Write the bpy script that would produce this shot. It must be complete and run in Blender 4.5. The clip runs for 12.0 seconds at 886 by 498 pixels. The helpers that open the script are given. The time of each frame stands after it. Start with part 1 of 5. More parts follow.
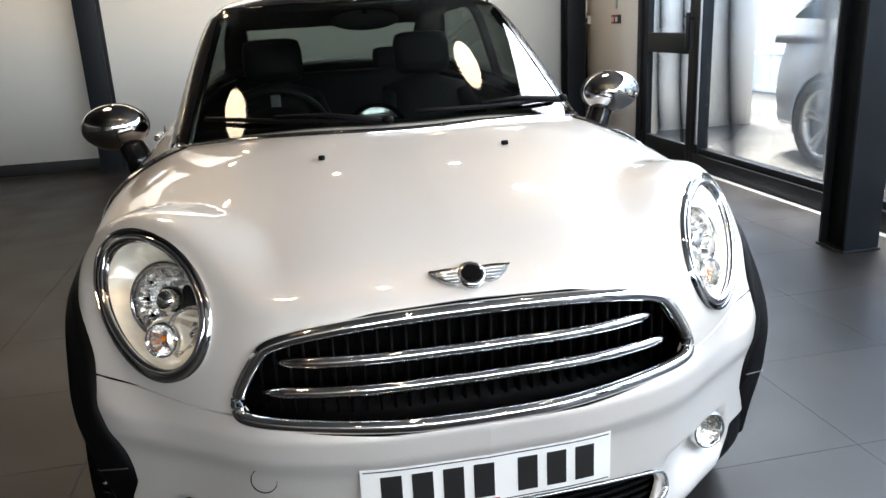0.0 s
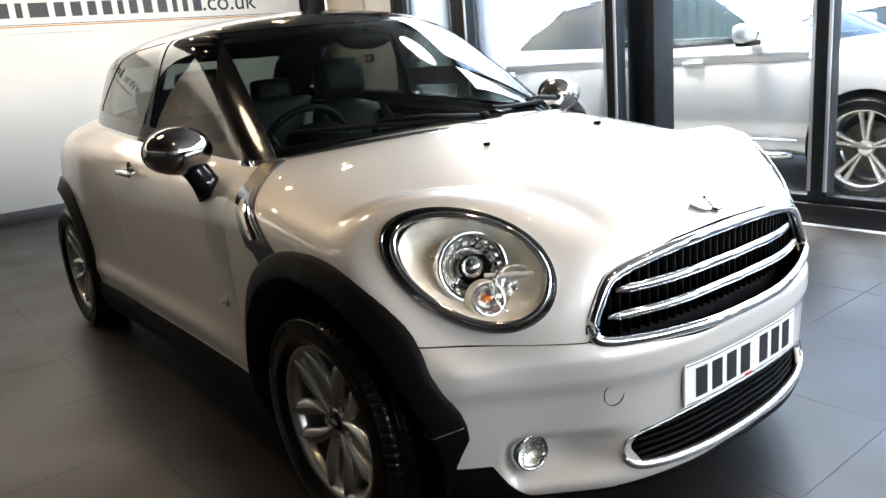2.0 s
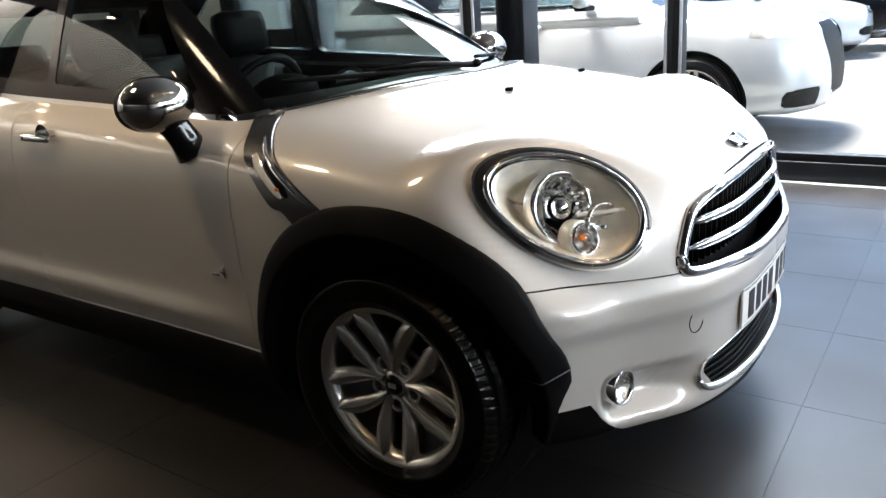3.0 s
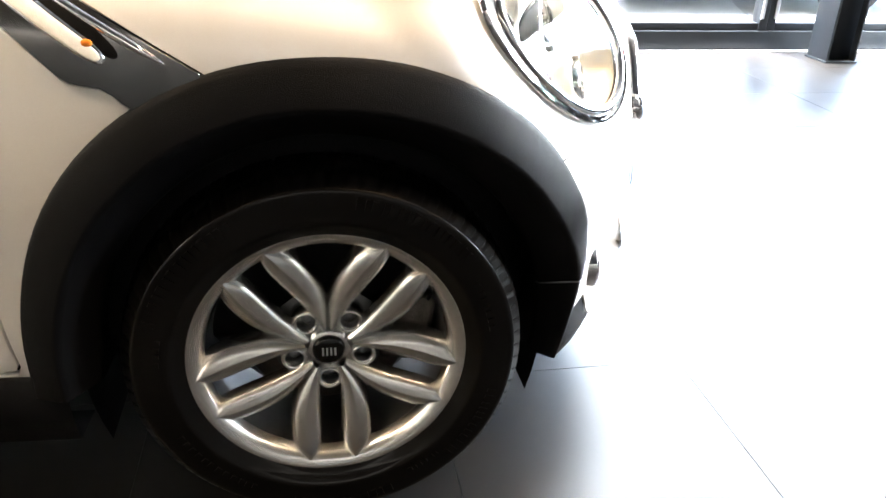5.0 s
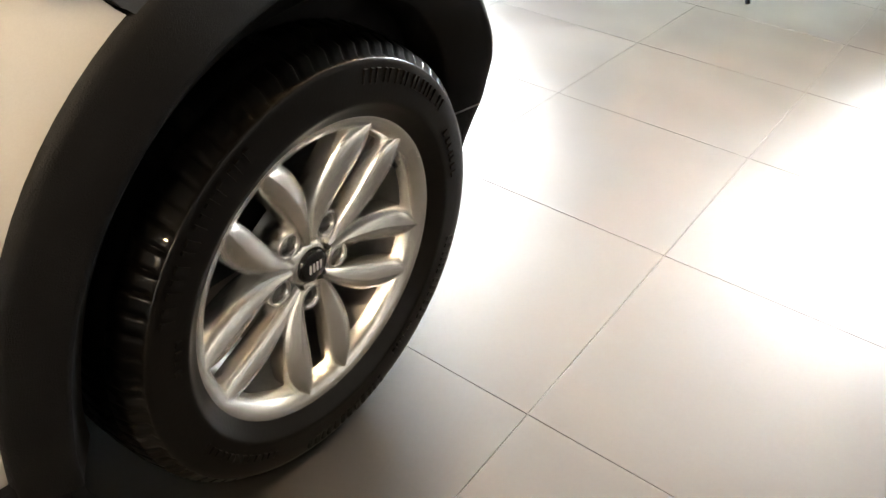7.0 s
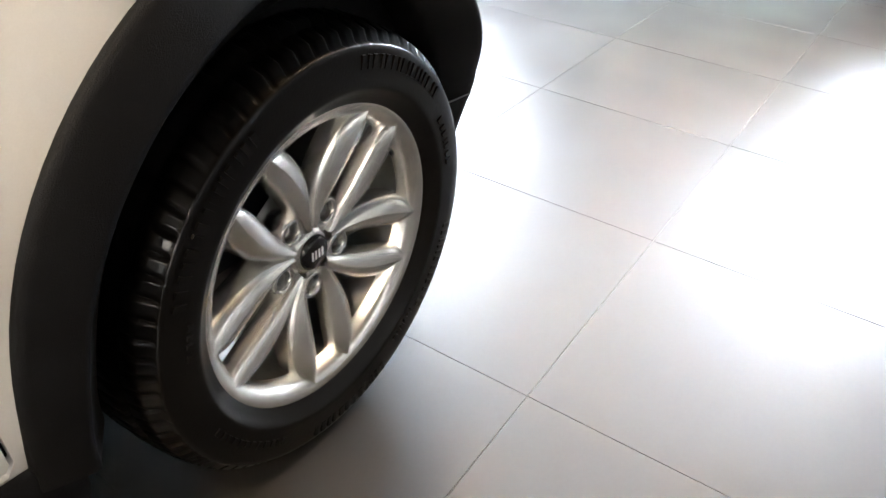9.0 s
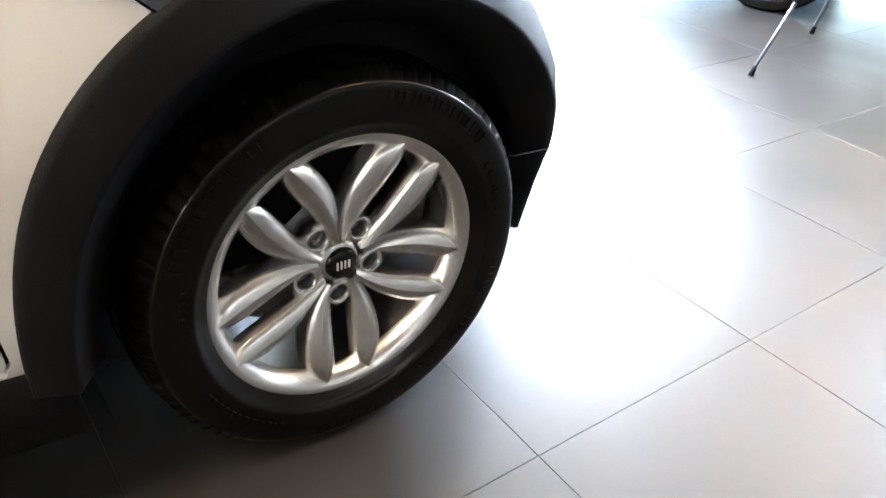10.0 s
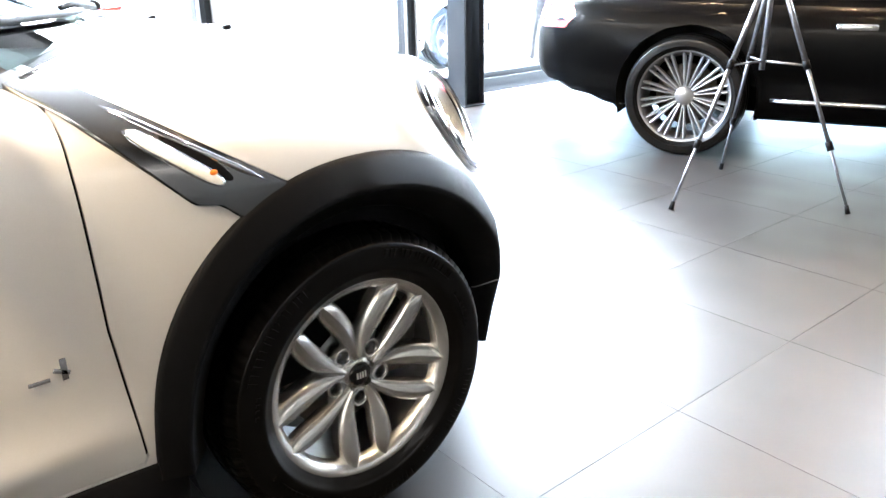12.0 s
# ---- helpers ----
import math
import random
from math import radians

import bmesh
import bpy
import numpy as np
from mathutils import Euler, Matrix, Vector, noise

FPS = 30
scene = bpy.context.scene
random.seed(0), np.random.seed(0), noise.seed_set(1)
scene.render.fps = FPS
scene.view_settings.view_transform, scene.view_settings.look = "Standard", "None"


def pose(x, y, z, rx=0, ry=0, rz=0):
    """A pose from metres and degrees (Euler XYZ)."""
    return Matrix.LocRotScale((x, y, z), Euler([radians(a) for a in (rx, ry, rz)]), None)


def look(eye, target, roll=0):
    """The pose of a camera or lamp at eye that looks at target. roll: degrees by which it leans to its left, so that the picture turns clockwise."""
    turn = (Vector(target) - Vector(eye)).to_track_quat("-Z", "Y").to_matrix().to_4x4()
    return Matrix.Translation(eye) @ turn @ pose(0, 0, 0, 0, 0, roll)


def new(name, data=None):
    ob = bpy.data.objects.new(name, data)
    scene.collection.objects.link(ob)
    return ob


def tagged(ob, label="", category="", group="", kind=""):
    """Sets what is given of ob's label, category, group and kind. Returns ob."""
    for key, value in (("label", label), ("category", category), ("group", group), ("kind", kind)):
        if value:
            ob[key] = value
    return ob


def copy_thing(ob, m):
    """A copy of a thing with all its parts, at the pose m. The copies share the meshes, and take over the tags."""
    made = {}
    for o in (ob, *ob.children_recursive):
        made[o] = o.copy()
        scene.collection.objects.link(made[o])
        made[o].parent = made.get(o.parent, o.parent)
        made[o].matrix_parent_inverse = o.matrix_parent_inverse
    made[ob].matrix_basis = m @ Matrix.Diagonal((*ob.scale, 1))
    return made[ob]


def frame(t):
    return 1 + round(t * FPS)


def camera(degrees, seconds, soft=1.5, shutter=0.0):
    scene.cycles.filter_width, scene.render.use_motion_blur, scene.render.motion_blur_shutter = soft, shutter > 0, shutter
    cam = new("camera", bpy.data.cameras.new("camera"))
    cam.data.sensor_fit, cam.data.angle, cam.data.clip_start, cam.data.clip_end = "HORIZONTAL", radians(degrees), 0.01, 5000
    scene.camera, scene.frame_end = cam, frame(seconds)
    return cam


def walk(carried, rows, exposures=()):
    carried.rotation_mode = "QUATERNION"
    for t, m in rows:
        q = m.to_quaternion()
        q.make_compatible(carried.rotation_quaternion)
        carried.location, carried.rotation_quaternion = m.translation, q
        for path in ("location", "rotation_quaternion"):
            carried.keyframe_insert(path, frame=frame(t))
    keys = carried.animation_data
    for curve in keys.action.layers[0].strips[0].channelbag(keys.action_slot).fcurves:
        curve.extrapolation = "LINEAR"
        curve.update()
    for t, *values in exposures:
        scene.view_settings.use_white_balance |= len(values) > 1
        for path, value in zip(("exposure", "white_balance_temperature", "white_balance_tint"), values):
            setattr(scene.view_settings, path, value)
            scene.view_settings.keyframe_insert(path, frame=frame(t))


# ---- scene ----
cam = camera(59.9, 12.0)
PATH = [
    (0, (-0.331, -2.039, 1.328), (0.039, -0.159, 0.753), -3.0),
    (0.5, (-0.677, -2.061, 1.312), (-0.028, -0.237, 0.81), -4.0),
    (1, (-1.016, -2.028, 1.287), (-0.152, -0.283, 0.832), -4.5),
    (1.5, (-1.416, -1.944, 1.3), (-0.371, -0.311, 0.807), -4.3),
    (2, (-1.738, -1.73, 1.283), (-0.555, -0.199, 0.776), -5.0),
    (2.5, (-2.038, -1.457, 1.283), (-0.675, -0.099, 0.736), -4.8),
    (3, (-2.192, -1.158, 1.253), (-0.639, -0.057, 0.639), -4.1),
    (3.5, (-2.245, -0.801, 1.2), (-0.531, -0.053, 0.492), -2.7),
    (3.7, (-2.23, -0.69, 1.169), (-0.478, -0.072, 0.428), -2.2),
    (5.3, (-1.846, 0.162, 0.984), (-0.131, -0.397, 0.119), 3.1),
    (5.5, (-1.824, 0.249, 0.952), (-0.156, -0.457, 0.105), 3.5),
    (6, (-1.721, 0.448, 0.937), (-0.28, -0.598, 0.027), 3.6),
    (6.5, (-1.561, 0.558, 0.961), (-0.418, -0.698, -0.095), 4.6),
    (7, (-1.427, 0.61, 0.971), (-0.549, -0.754, -0.199), 5.1),
    (7.2, (-1.5, 0.624, 1.01), (-0.585, -0.699, -0.178), 3.7),
    (8.8, (-1.412, 0.656, 0.944), (-0.624, -0.766, -0.221), 1.7),
    (9, (-1.429, 0.654, 0.954), (-0.582, -0.746, -0.197), 4.1),
    (9.5, (-1.547, 0.589, 0.949), (-0.431, -0.676, -0.125), 4.1),
    (10, (-1.682, 0.483, 0.982), (-0.36, -0.561, -0.096), 4.8),
    (10.5, (-1.755, 0.447, 0.992), (-0.345, -0.481, -0.08), 3.5),
    (11, (-1.816, 0.46, 1.018), (-0.345, -0.423, -0.011), 0.2),
    (11.5, (-1.893, 0.574, 1.062), (-0.427, -0.431, 0.145), -1.4),
    (12, (-2.055, 0.774, 1.151), (-0.61, -0.411, 0.438), -1.1),
]
walk(cam, [(t, look(eye, target, roll)) for t, eye, target, roll in PATH],
     [(0, 2.5, 6600, 10), (.5, 2.75, 6600, 10), (1, 2.95, 6600, 10), (2, 2.95, 6600, 10), (3, 2.85, 6600, 10), (3.7, 2.75, 6600, 10), (5.3, 5.8, 6700, 10),
      (7, 6.1, 7200, 10), (9, 6.1, 6200, 10), (11, 6.1, 6100, 10), (12, 5.75, 6200, 10)])

# ---- world, sun, lights, exposure ----
world = bpy.data.worlds.new("sky")
scene.world = world
world.use_nodes = True
sky = world.node_tree.nodes.new("ShaderNodeTexSky")
sky.sky_type, sky.sun_disc = "NISHITA", False
sky.sun_elevation, sky.sun_rotation = radians(70), radians(20)
world.node_tree.links.new(sky.outputs[0], world.node_tree.nodes["Background"].inputs[0])
world.node_tree.nodes["Background"].inputs[1].default_value = 0.15
sun = new("sun", bpy.data.lights.new("sun", "SUN"))
sun.data.energy, sun.data.angle, sun.data.color = 5.0, radians(25), (1, .97, .93)
sun.matrix_world = look((4.4, 12.2, 36), (0, 0, 0))



def daylight(x, y, turn, length, watts):
    """Sky light in the upper part of a window opening."""
    la = new("window_daylight", bpy.data.lights.new("window_daylight", "AREA"))
    la.data.shape, la.data.size, la.data.size_y = "RECTANGLE", length, 1.15
    la.data.energy, la.data.color = watts, (.86, .93, 1)
    la.matrix_world = pose(x, y, 2.62, 62, 0, turn)


# ---- materials ----
def material(name, colour, rough=.5, metal=0.0, vary=.0, scale=8.0, relief=0.0, fine=60.0, coat=0.0, emit=None, spread=.1, spec=.5):
    """A principled surface with colour that varies at two scales, uneven gloss and fine relief."""
    m = bpy.data.materials.new(name)
    m.use_nodes = True
    nt = m.node_tree
    b = nt.nodes["Principled BSDF"]
    b.inputs["Base Color"].default_value = (*colour, 1)
    b.inputs["Roughness"].default_value, b.inputs["Metallic"].default_value = rough, metal
    b.inputs["Specular IOR Level"].default_value = spec
    b.inputs["Coat Weight"].default_value, b.inputs["Coat Roughness"].default_value = coat, .03
    co = nt.nodes.new("ShaderNodeTexCoord")
    big, small = nt.nodes.new("ShaderNodeTexNoise"), nt.nodes.new("ShaderNodeTexNoise")
    big.inputs["Scale"].default_value, small.inputs["Scale"].default_value = scale, fine
    big.inputs["Detail"].default_value, small.inputs["Detail"].default_value = 6, 4
    for n in (big, small):
        nt.links.new(co.outputs["Object"], n.inputs["Vector"])
    if vary:
        ramp = nt.nodes.new("ShaderNodeMapRange")
        ramp.inputs["From Min"].default_value, ramp.inputs["From Max"].default_value = .3, .7
        ramp.inputs["To Min"].default_value, ramp.inputs["To Max"].default_value = 1 - vary, 1 + vary
        add = nt.nodes.new("ShaderNodeMath")
        add.operation = "MULTIPLY_ADD"
        add.inputs[1].default_value = .35
        nt.links.new(small.outputs["Fac"], add.inputs[0])
        nt.links.new(big.outputs["Fac"], add.inputs[2])
        sub = nt.nodes.new("ShaderNodeMath")
        sub.operation = "SUBTRACT"
        sub.inputs[1].default_value = .175
        nt.links.new(add.outputs[0], sub.inputs[0])
        nt.links.new(sub.outputs[0], ramp.inputs["Value"])
        mix = nt.nodes.new("ShaderNodeVectorMath")
        mix.operation = "SCALE"
        mix.inputs[0].default_value = colour
        nt.links.new(ramp.outputs[0], mix.inputs["Scale"])
        nt.links.new(mix.outputs[0], b.inputs["Base Color"])
    if spread:
        r = nt.nodes.new("ShaderNodeMapRange")
        r.inputs["To Min"].default_value, r.inputs["To Max"].default_value = max(rough - spread * rough, 0), rough + spread * rough
        nt.links.new(small.outputs["Fac"], r.inputs["Value"])
        nt.links.new(r.outputs[0], b.inputs["Roughness"])
    if relief:
        bp = nt.nodes.new("ShaderNodeBump")
        bp.inputs["Strength"].default_value, bp.inputs["Distance"].default_value = relief, .002
        nt.links.new(small.outputs["Fac"], bp.inputs["Height"])
        nt.links.new(bp.outputs[0], b.inputs["Normal"])
    if emit:
        b.inputs["Emission Color"].default_value, b.inputs["Emission Strength"].default_value = (*emit[0], 1), emit[1]
    return m


def glass(name, tint=(1, 1, 1), rough=0.0, base=.045):
    m = bpy.data.materials.new(name)
    m.use_nodes = True
    nt = m.node_tree
    out = nt.nodes["Material Output"]
    clear, shine, mix = (nt.nodes.new("Shader" + n) for n in ("NodeBsdfTransparent", "NodeBsdfGlossy", "NodeMixShader"))
    clear.inputs[0].default_value = (*tint, 1)
    shine.inputs["Roughness"].default_value = rough
    facing, power, lift = (nt.nodes.new("ShaderNode" + n) for n in ("LayerWeight", "Math", "Math"))
    facing.inputs["Blend"].default_value = .5
    power.operation, power.inputs[1].default_value = "POWER", 5
    lift.operation, lift.inputs[1].default_value, lift.inputs[2].default_value = "MULTIPLY_ADD", 1 - base, base
    nt.links.new(facing.outputs["Facing"], power.inputs[0])
    nt.links.new(power.outputs[0], lift.inputs[0])
    nt.links.new(lift.outputs[0], mix.inputs[0])
    nt.links.new(clear.outputs[0], mix.inputs[1])
    nt.links.new(shine.outputs[0], mix.inputs[2])
    nt.links.new(mix.outputs[0], out.inputs[0])
    return m


def paint_metallic(name, colour, metal, rough):
    """Car paint: fine metal flake under a clear coat."""
    m = material(name, colour, rough, metal, 0, coat=1.0, spread=0)
    nt = m.node_tree
    b = nt.nodes["Principled BSDF"]
    co = nt.nodes.new("ShaderNodeTexCoord")
    v = nt.nodes.new("ShaderNodeTexVoronoi")
    v.inputs["Scale"].default_value = 900
    nt.links.new(co.outputs["Object"], v.inputs["Vector"])
    r = nt.nodes.new("ShaderNodeMapRange")
    r.inputs["To Min"].default_value, r.inputs["To Max"].default_value = .975, 1.025
    nt.links.new(v.outputs["Color"], r.inputs["Value"])
    s = nt.nodes.new("ShaderNodeVectorMath")
    s.operation = "SCALE"
    s.inputs[0].default_value = colour
    nt.links.new(r.outputs[0], s.inputs["Scale"])
    nt.links.new(s.outputs[0], b.inputs["Base Color"])
    b.inputs["Coat Roughness"].default_value = .02
    return m


PAINT = paint_metallic("silver paint", (.58, .555, .52), .28, .46)
GLOSS_BLACK = material("gloss black paint", (.003, .003, .0035), .18, coat=.45, spread=0, spec=.1)
CLADDING = material("black grained plastic", (.0032, .0032, .0035), .40, spec=.06, vary=.12, scale=5, relief=.5, fine=700)
DARK = material("dark plastic", (.003, .003, .0034), .6, spec=.07, vary=.15, relief=.3, fine=300)
LINER = material("wheel liner felt", (.003, .003, .003), .9, spec=.1, vary=.2, relief=.6, fine=400)
CHROME = material("chrome", (.78, .78, .80), .06, 1.0, spread=.3)
GRILLE_BLACK = material("grille black", (.0012, .0012, .0013), .6, spec=.05, vary=.1)
DARK_CHROME = material("smoked chrome", (.30, .29, .285), .10, 1.0, spread=.3)
MIRROR_CHROME = material("mirror cap chrome", (.46, .45, .45), .07, 1.0, spread=.3)
SCUTTLE = material("satin smoked chrome", (.21, .205, .20), .20, 1.0, spread=.3)
SATIN = material("satin silver trim", (.62, .62, .63), .22, .9, spread=.2, fine=300)
ALLOY = material("silver painted alloy", (.58, .57, .55), .27, .95, vary=.03, scale=20, fine=300, spread=0)
ALLOY_GREY = material("grey painted alloy", (.26, .26, .265), .33, .85, vary=.03, scale=20, fine=300, spread=0)
# same silver alloy, darkened to paint in the shade behind the spokes
ALLOY_SHADED = material("shaded alloy barrel", (.17, .165, .16), .36, .85, vary=.15, scale=14, fine=90)
RUBBER = material("tyre rubber", (.0022, .0020, .0018), .34, spec=.06, vary=.30, scale=9, relief=.12, coat=.20, fine=260)
IRON = material("brake iron", (.10, .085, .072), .45, .7, vary=.4, scale=30, relief=.4, fine=200)
STEEL = material("bolt steel", (.20, .20, .21), .35, .9, vary=.2, scale=60)
GLASS_CAR = glass("car glass", (.38, .42, .40), base=.025)
GLASS_DARK = glass("tinted car glass", (.42, .47, .45))
GLASS_CLEAR = glass("clear glass", (.97, .985, .98), base=.008)
LENS = glass("lamp lens", (.96, .96, .95), base=.035)
REFLECTOR = material("lamp reflector", (.86, .84, .80), .24, .9, spread=.5, fine=120)
LAMP_HOUSING = material("lamp housing", (.92, .87, .76), .34, .35, vary=.15, scale=20)
AMBER = material("amber bulb", (.75, .20, .02), .25, spread=.2)
LENS_WHITE = material("ribbed white lens", (.75, .72, .66), .2, vary=.1, scale=40, relief=.4, fine=120, coat=.6)
LEATHER = material("grey leather", (.007, .008, .0092), .5, spec=.12, vary=.12, scale=10)
PLATE = material("white plate", (.80, .80, .78), .35, vary=.03)
INK = material("black print", (.012, .012, .012), .45)
WALL = material("painted wall", (.84, .80, .73), .75, vary=.025, scale=1.3, relief=.3, fine=160)
# for the unseen west wall: dark so that little light bounces back
WALL_DARK = material("unseen dark closing wall", (.07, .065, .058), .75, vary=.03, scale=1.3, relief=.3, fine=160)
WHITE_PANEL = material("white sign board", (.82, .80, .76), .5, vary=.02, scale=2)
ORANGE = material("orange stripe", (.62, .28, .06), .5)
CEILING = material("ceiling paint", (.022, .021, .020), .8, vary=.03, scale=1)
SKIRT = material("black skirting", (.012, .012, .013), .4, vary=.15)
FRAME = material("anthracite frame", (.010, .0125, .016), .42, spec=.22, vary=.08, scale=4, relief=.15, fine=500)
ALUMINIUM = material("grey aluminium", (.55, .57, .60), .35, .7, vary=.06)
GROUT = material("dark grout", (.03, .029, .027), .45, vary=.2, relief=.2)
ASPHALT = material("asphalt", (.10, .097, .09), .85, vary=.35, scale=1.2, relief=.8, fine=120)
FENCE = material("white corrugated steel", (.80, .82, .84), .45, vary=.05, scale=2)
SUV_PAINT = paint_metallic("pale silver paint", (.46, .48, .50), .45, .35)
WHITE_PAINT = paint_metallic("white car paint", (.66, .67, .68), .0, .3)
BLACK_PAINT = paint_metallic("black car paint", (.0004, .00037, .00037), .0, .3)
BLACK_PAINT.node_tree.nodes["Principled BSDF"].inputs["Coat Weight"].default_value = .035
BLACK_PAINT.node_tree.nodes["Principled BSDF"].inputs["Specular IOR Level"].default_value = .05
RED_LENS = material("red lamp lens", (.45, .02, .015), .2, coat=.8)
LAMP_GLOW = material("lamp disc", (.9, .85, .75), .5, emit=((1, .80, .55), 6.0))
STRIP_GLOW = material("downlight disc", (.9, .85, .75), .5, emit=((1, .68, .38), 46.0))
WHITE_PLASTIC = material("white plastic", (.70, .69, .66), .4)
RED_PLASTIC = material("red plastic", (.50, .03, .02), .4)


def tile_material():
    """Matt charcoal porcelain: each tile a little different, with cloudy veins, scuffs and specks."""
    m = material("charcoal porcelain tile", (.014, .013, .0124), .34, vary=.16, scale=2.2, relief=0, fine=140, spread=0)
    nt = m.node_tree
    b = nt.nodes["Principled BSDF"]
    info = nt.nodes.new("ShaderNodeObjectInfo")
    r = nt.nodes.new("ShaderNodeMapRange")
    r.inputs["To Min"].default_value, r.inputs["To Max"].default_value = .90, 1.10
    nt.links.new(info.outputs["Random"], r.inputs["Value"])
    old = b.inputs["Base Color"].links[0].from_socket
    s = nt.nodes.new("ShaderNodeVectorMath")
    s.operation = "SCALE"
    nt.links.new(old, s.inputs[0])
    nt.links.new(r.outputs[0], s.inputs["Scale"])
    nt.links.new(s.outputs[0], b.inputs["Base Color"])
    b.inputs["Specular IOR Level"].default_value = .32
    geo = nt.nodes.new("ShaderNodeNewGeometry")
    smear, rub = (nt.nodes.new("ShaderNode" + n) for n in ("TexNoise", "MapRange"))
    smear.inputs["Scale"].default_value, smear.inputs["Detail"].default_value = 2.2, 1
    flat = nt.nodes.new("ShaderNodeVectorMath")
    flat.operation, flat.inputs[1].default_value = "MULTIPLY_ADD", (1, 1, 0)
    flat.inputs[2].default_value = (0, 0, .37)
    nt.links.new(geo.outputs["Position"], flat.inputs[0])
    nt.links.new(flat.outputs[0], smear.inputs["Vector"])
    rub.inputs["From Min"].default_value, rub.inputs["From Max"].default_value = .3, .7
    rub.inputs["To Min"].default_value, rub.inputs["To Max"].default_value = .35, .47
    nt.links.new(smear.outputs["Fac"], rub.inputs["Value"])
    nt.links.new(rub.outputs[0], b.inputs["Roughness"])
    return m


TILE = tile_material()


# ---- mesh helpers ----
def part(name, bm, mat, parent=None, label="", smooth=True, kind=""):
    me = bpy.data.meshes.new(name)
    bm.to_mesh(me)
    bm.free()
    return part_mesh(name, me, mat, parent, label, smooth, kind)


def part_mesh(name, me, mat, parent=None, label="", smooth=True, kind=""):
    me.materials.append(mat)
    me.polygons.foreach_set("use_smooth", [smooth] * len(me.polygons))
    ob = new(name, me)
    if parent:
        ob.parent = parent
    return tagged(ob, label, kind=kind)


def thing(name, label, category, group="", kind="", at=None):
    ob = new(name)
    ob.empty_display_size = .1
    if at is not None:
        ob.matrix_world = at
    return tagged(ob, label, category, group, kind)


def box(sx, sy, sz, m=None, bevel=0.0, bm=None):
    """A box of those sizes about the origin of m, edges eased."""
    own = bmesh.new()
    bmesh.ops.create_cube(own, size=1)
    bmesh.ops.scale(own, vec=(sx, sy, sz), verts=own.verts)
    if bevel:
        bmesh.ops.bevel(own, geom=own.edges[:], offset=bevel, segments=2, affect="EDGES", profile=.6)
    if m is not None:
        own.transform(m)
    return join(bm, own)


def join(bm, own):
    if bm is None:
        return own
    me = bpy.data.meshes.new("tmp")
    own.to_mesh(me)
    own.free()
    bm.from_mesh(me)
    bpy.data.meshes.remove(me)
    return bm


def lathe(profile, n=64, m=None, bm=None, closed=False):
    """Turns (radius, height) pairs round the local z axis."""
    own = bmesh.new()
    rings = []
    for r, h in profile:
        if r < 1e-6:
            rings.append([own.verts.new((0, 0, h))])
        else:
            rings.append([own.verts.new((r * math.cos(2 * math.pi * i / n), r * math.sin(2 * math.pi * i / n), h)) for i in range(n)])
    pairs = list(zip(rings, rings[1:]))
    if closed:
        pairs.append((rings[-1], rings[0]))
    for a, b in pairs:
        for i in range(n):
            j = (i + 1) % n
            vs = [a[i % len(a)], a[j % len(a)], b[j % len(b)], b[i % len(b)]]
            vs = list(dict.fromkeys(vs))
            if len(vs) > 2:
                own.faces.new(vs)
    if m is not None:
        own.transform(m)
    bmesh.ops.recalc_face_normals(own, faces=own.faces)
    return join(bm, own)


def tube(points, radius, n=10, bm=None, flat=1.0, caps=True):
    """A round bar along points; radius may be one number or one for each point."""
    own = bmesh.new()
    pts = [Vector(p) for p in points]
    rings = []
    for i, p in enumerate(pts):
        d = (pts[min(i + 1, len(pts) - 1)] - pts[max(i - 1, 0)]).normalized()
        up = Vector((0, 0, 1)) if abs(d.z) < .95 else Vector((0, 1, 0))
        a = d.cross(up).normalized()
        b = a.cross(d)
        r = radius[i] if isinstance(radius, (list, tuple)) else radius
        rings.append([own.verts.new(p + (a * math.cos(2 * math.pi * k / n) + b * math.sin(2 * math.pi * k / n) * flat) * r) for k in range(n)])
    for a, b in zip(rings, rings[1:]):
        for i in range(n):
            own.faces.new((a[i], a[(i + 1) % n], b[(i + 1) % n], b[i]))
    if caps:
        own.faces.new(rings[0][::-1])
        own.faces.new(rings[-1])
    bmesh.ops.recalc_face_normals(own, faces=own.faces)
    return join(bm, own)


def grid_mesh(fn, nu, nv, bm=None):
    """A sheet of nu x nv cells from fn(u, v), u and v from 0 to 1."""
    own = bmesh.new()
    vs = [[own.verts.new(fn(i / nu, j / nv)) for j in range(nv + 1)] for i in range(nu + 1)]
    for i in range(nu):
        for j in range(nv):
            own.faces.new((vs[i][j], vs[i + 1][j], vs[i + 1][j + 1], vs[i][j + 1]))
    return join(bm, own)


def ball(rx, ry, rz, m=None, bm=None, n=24):
    own = bmesh.new()
    bmesh.ops.create_uvsphere(own, u_segments=n, v_segments=n // 2, radius=1)
    bmesh.ops.scale(own, vec=(rx, ry, rz), verts=own.verts)
    if m is not None:
        own.transform(m)
    return join(bm, own)


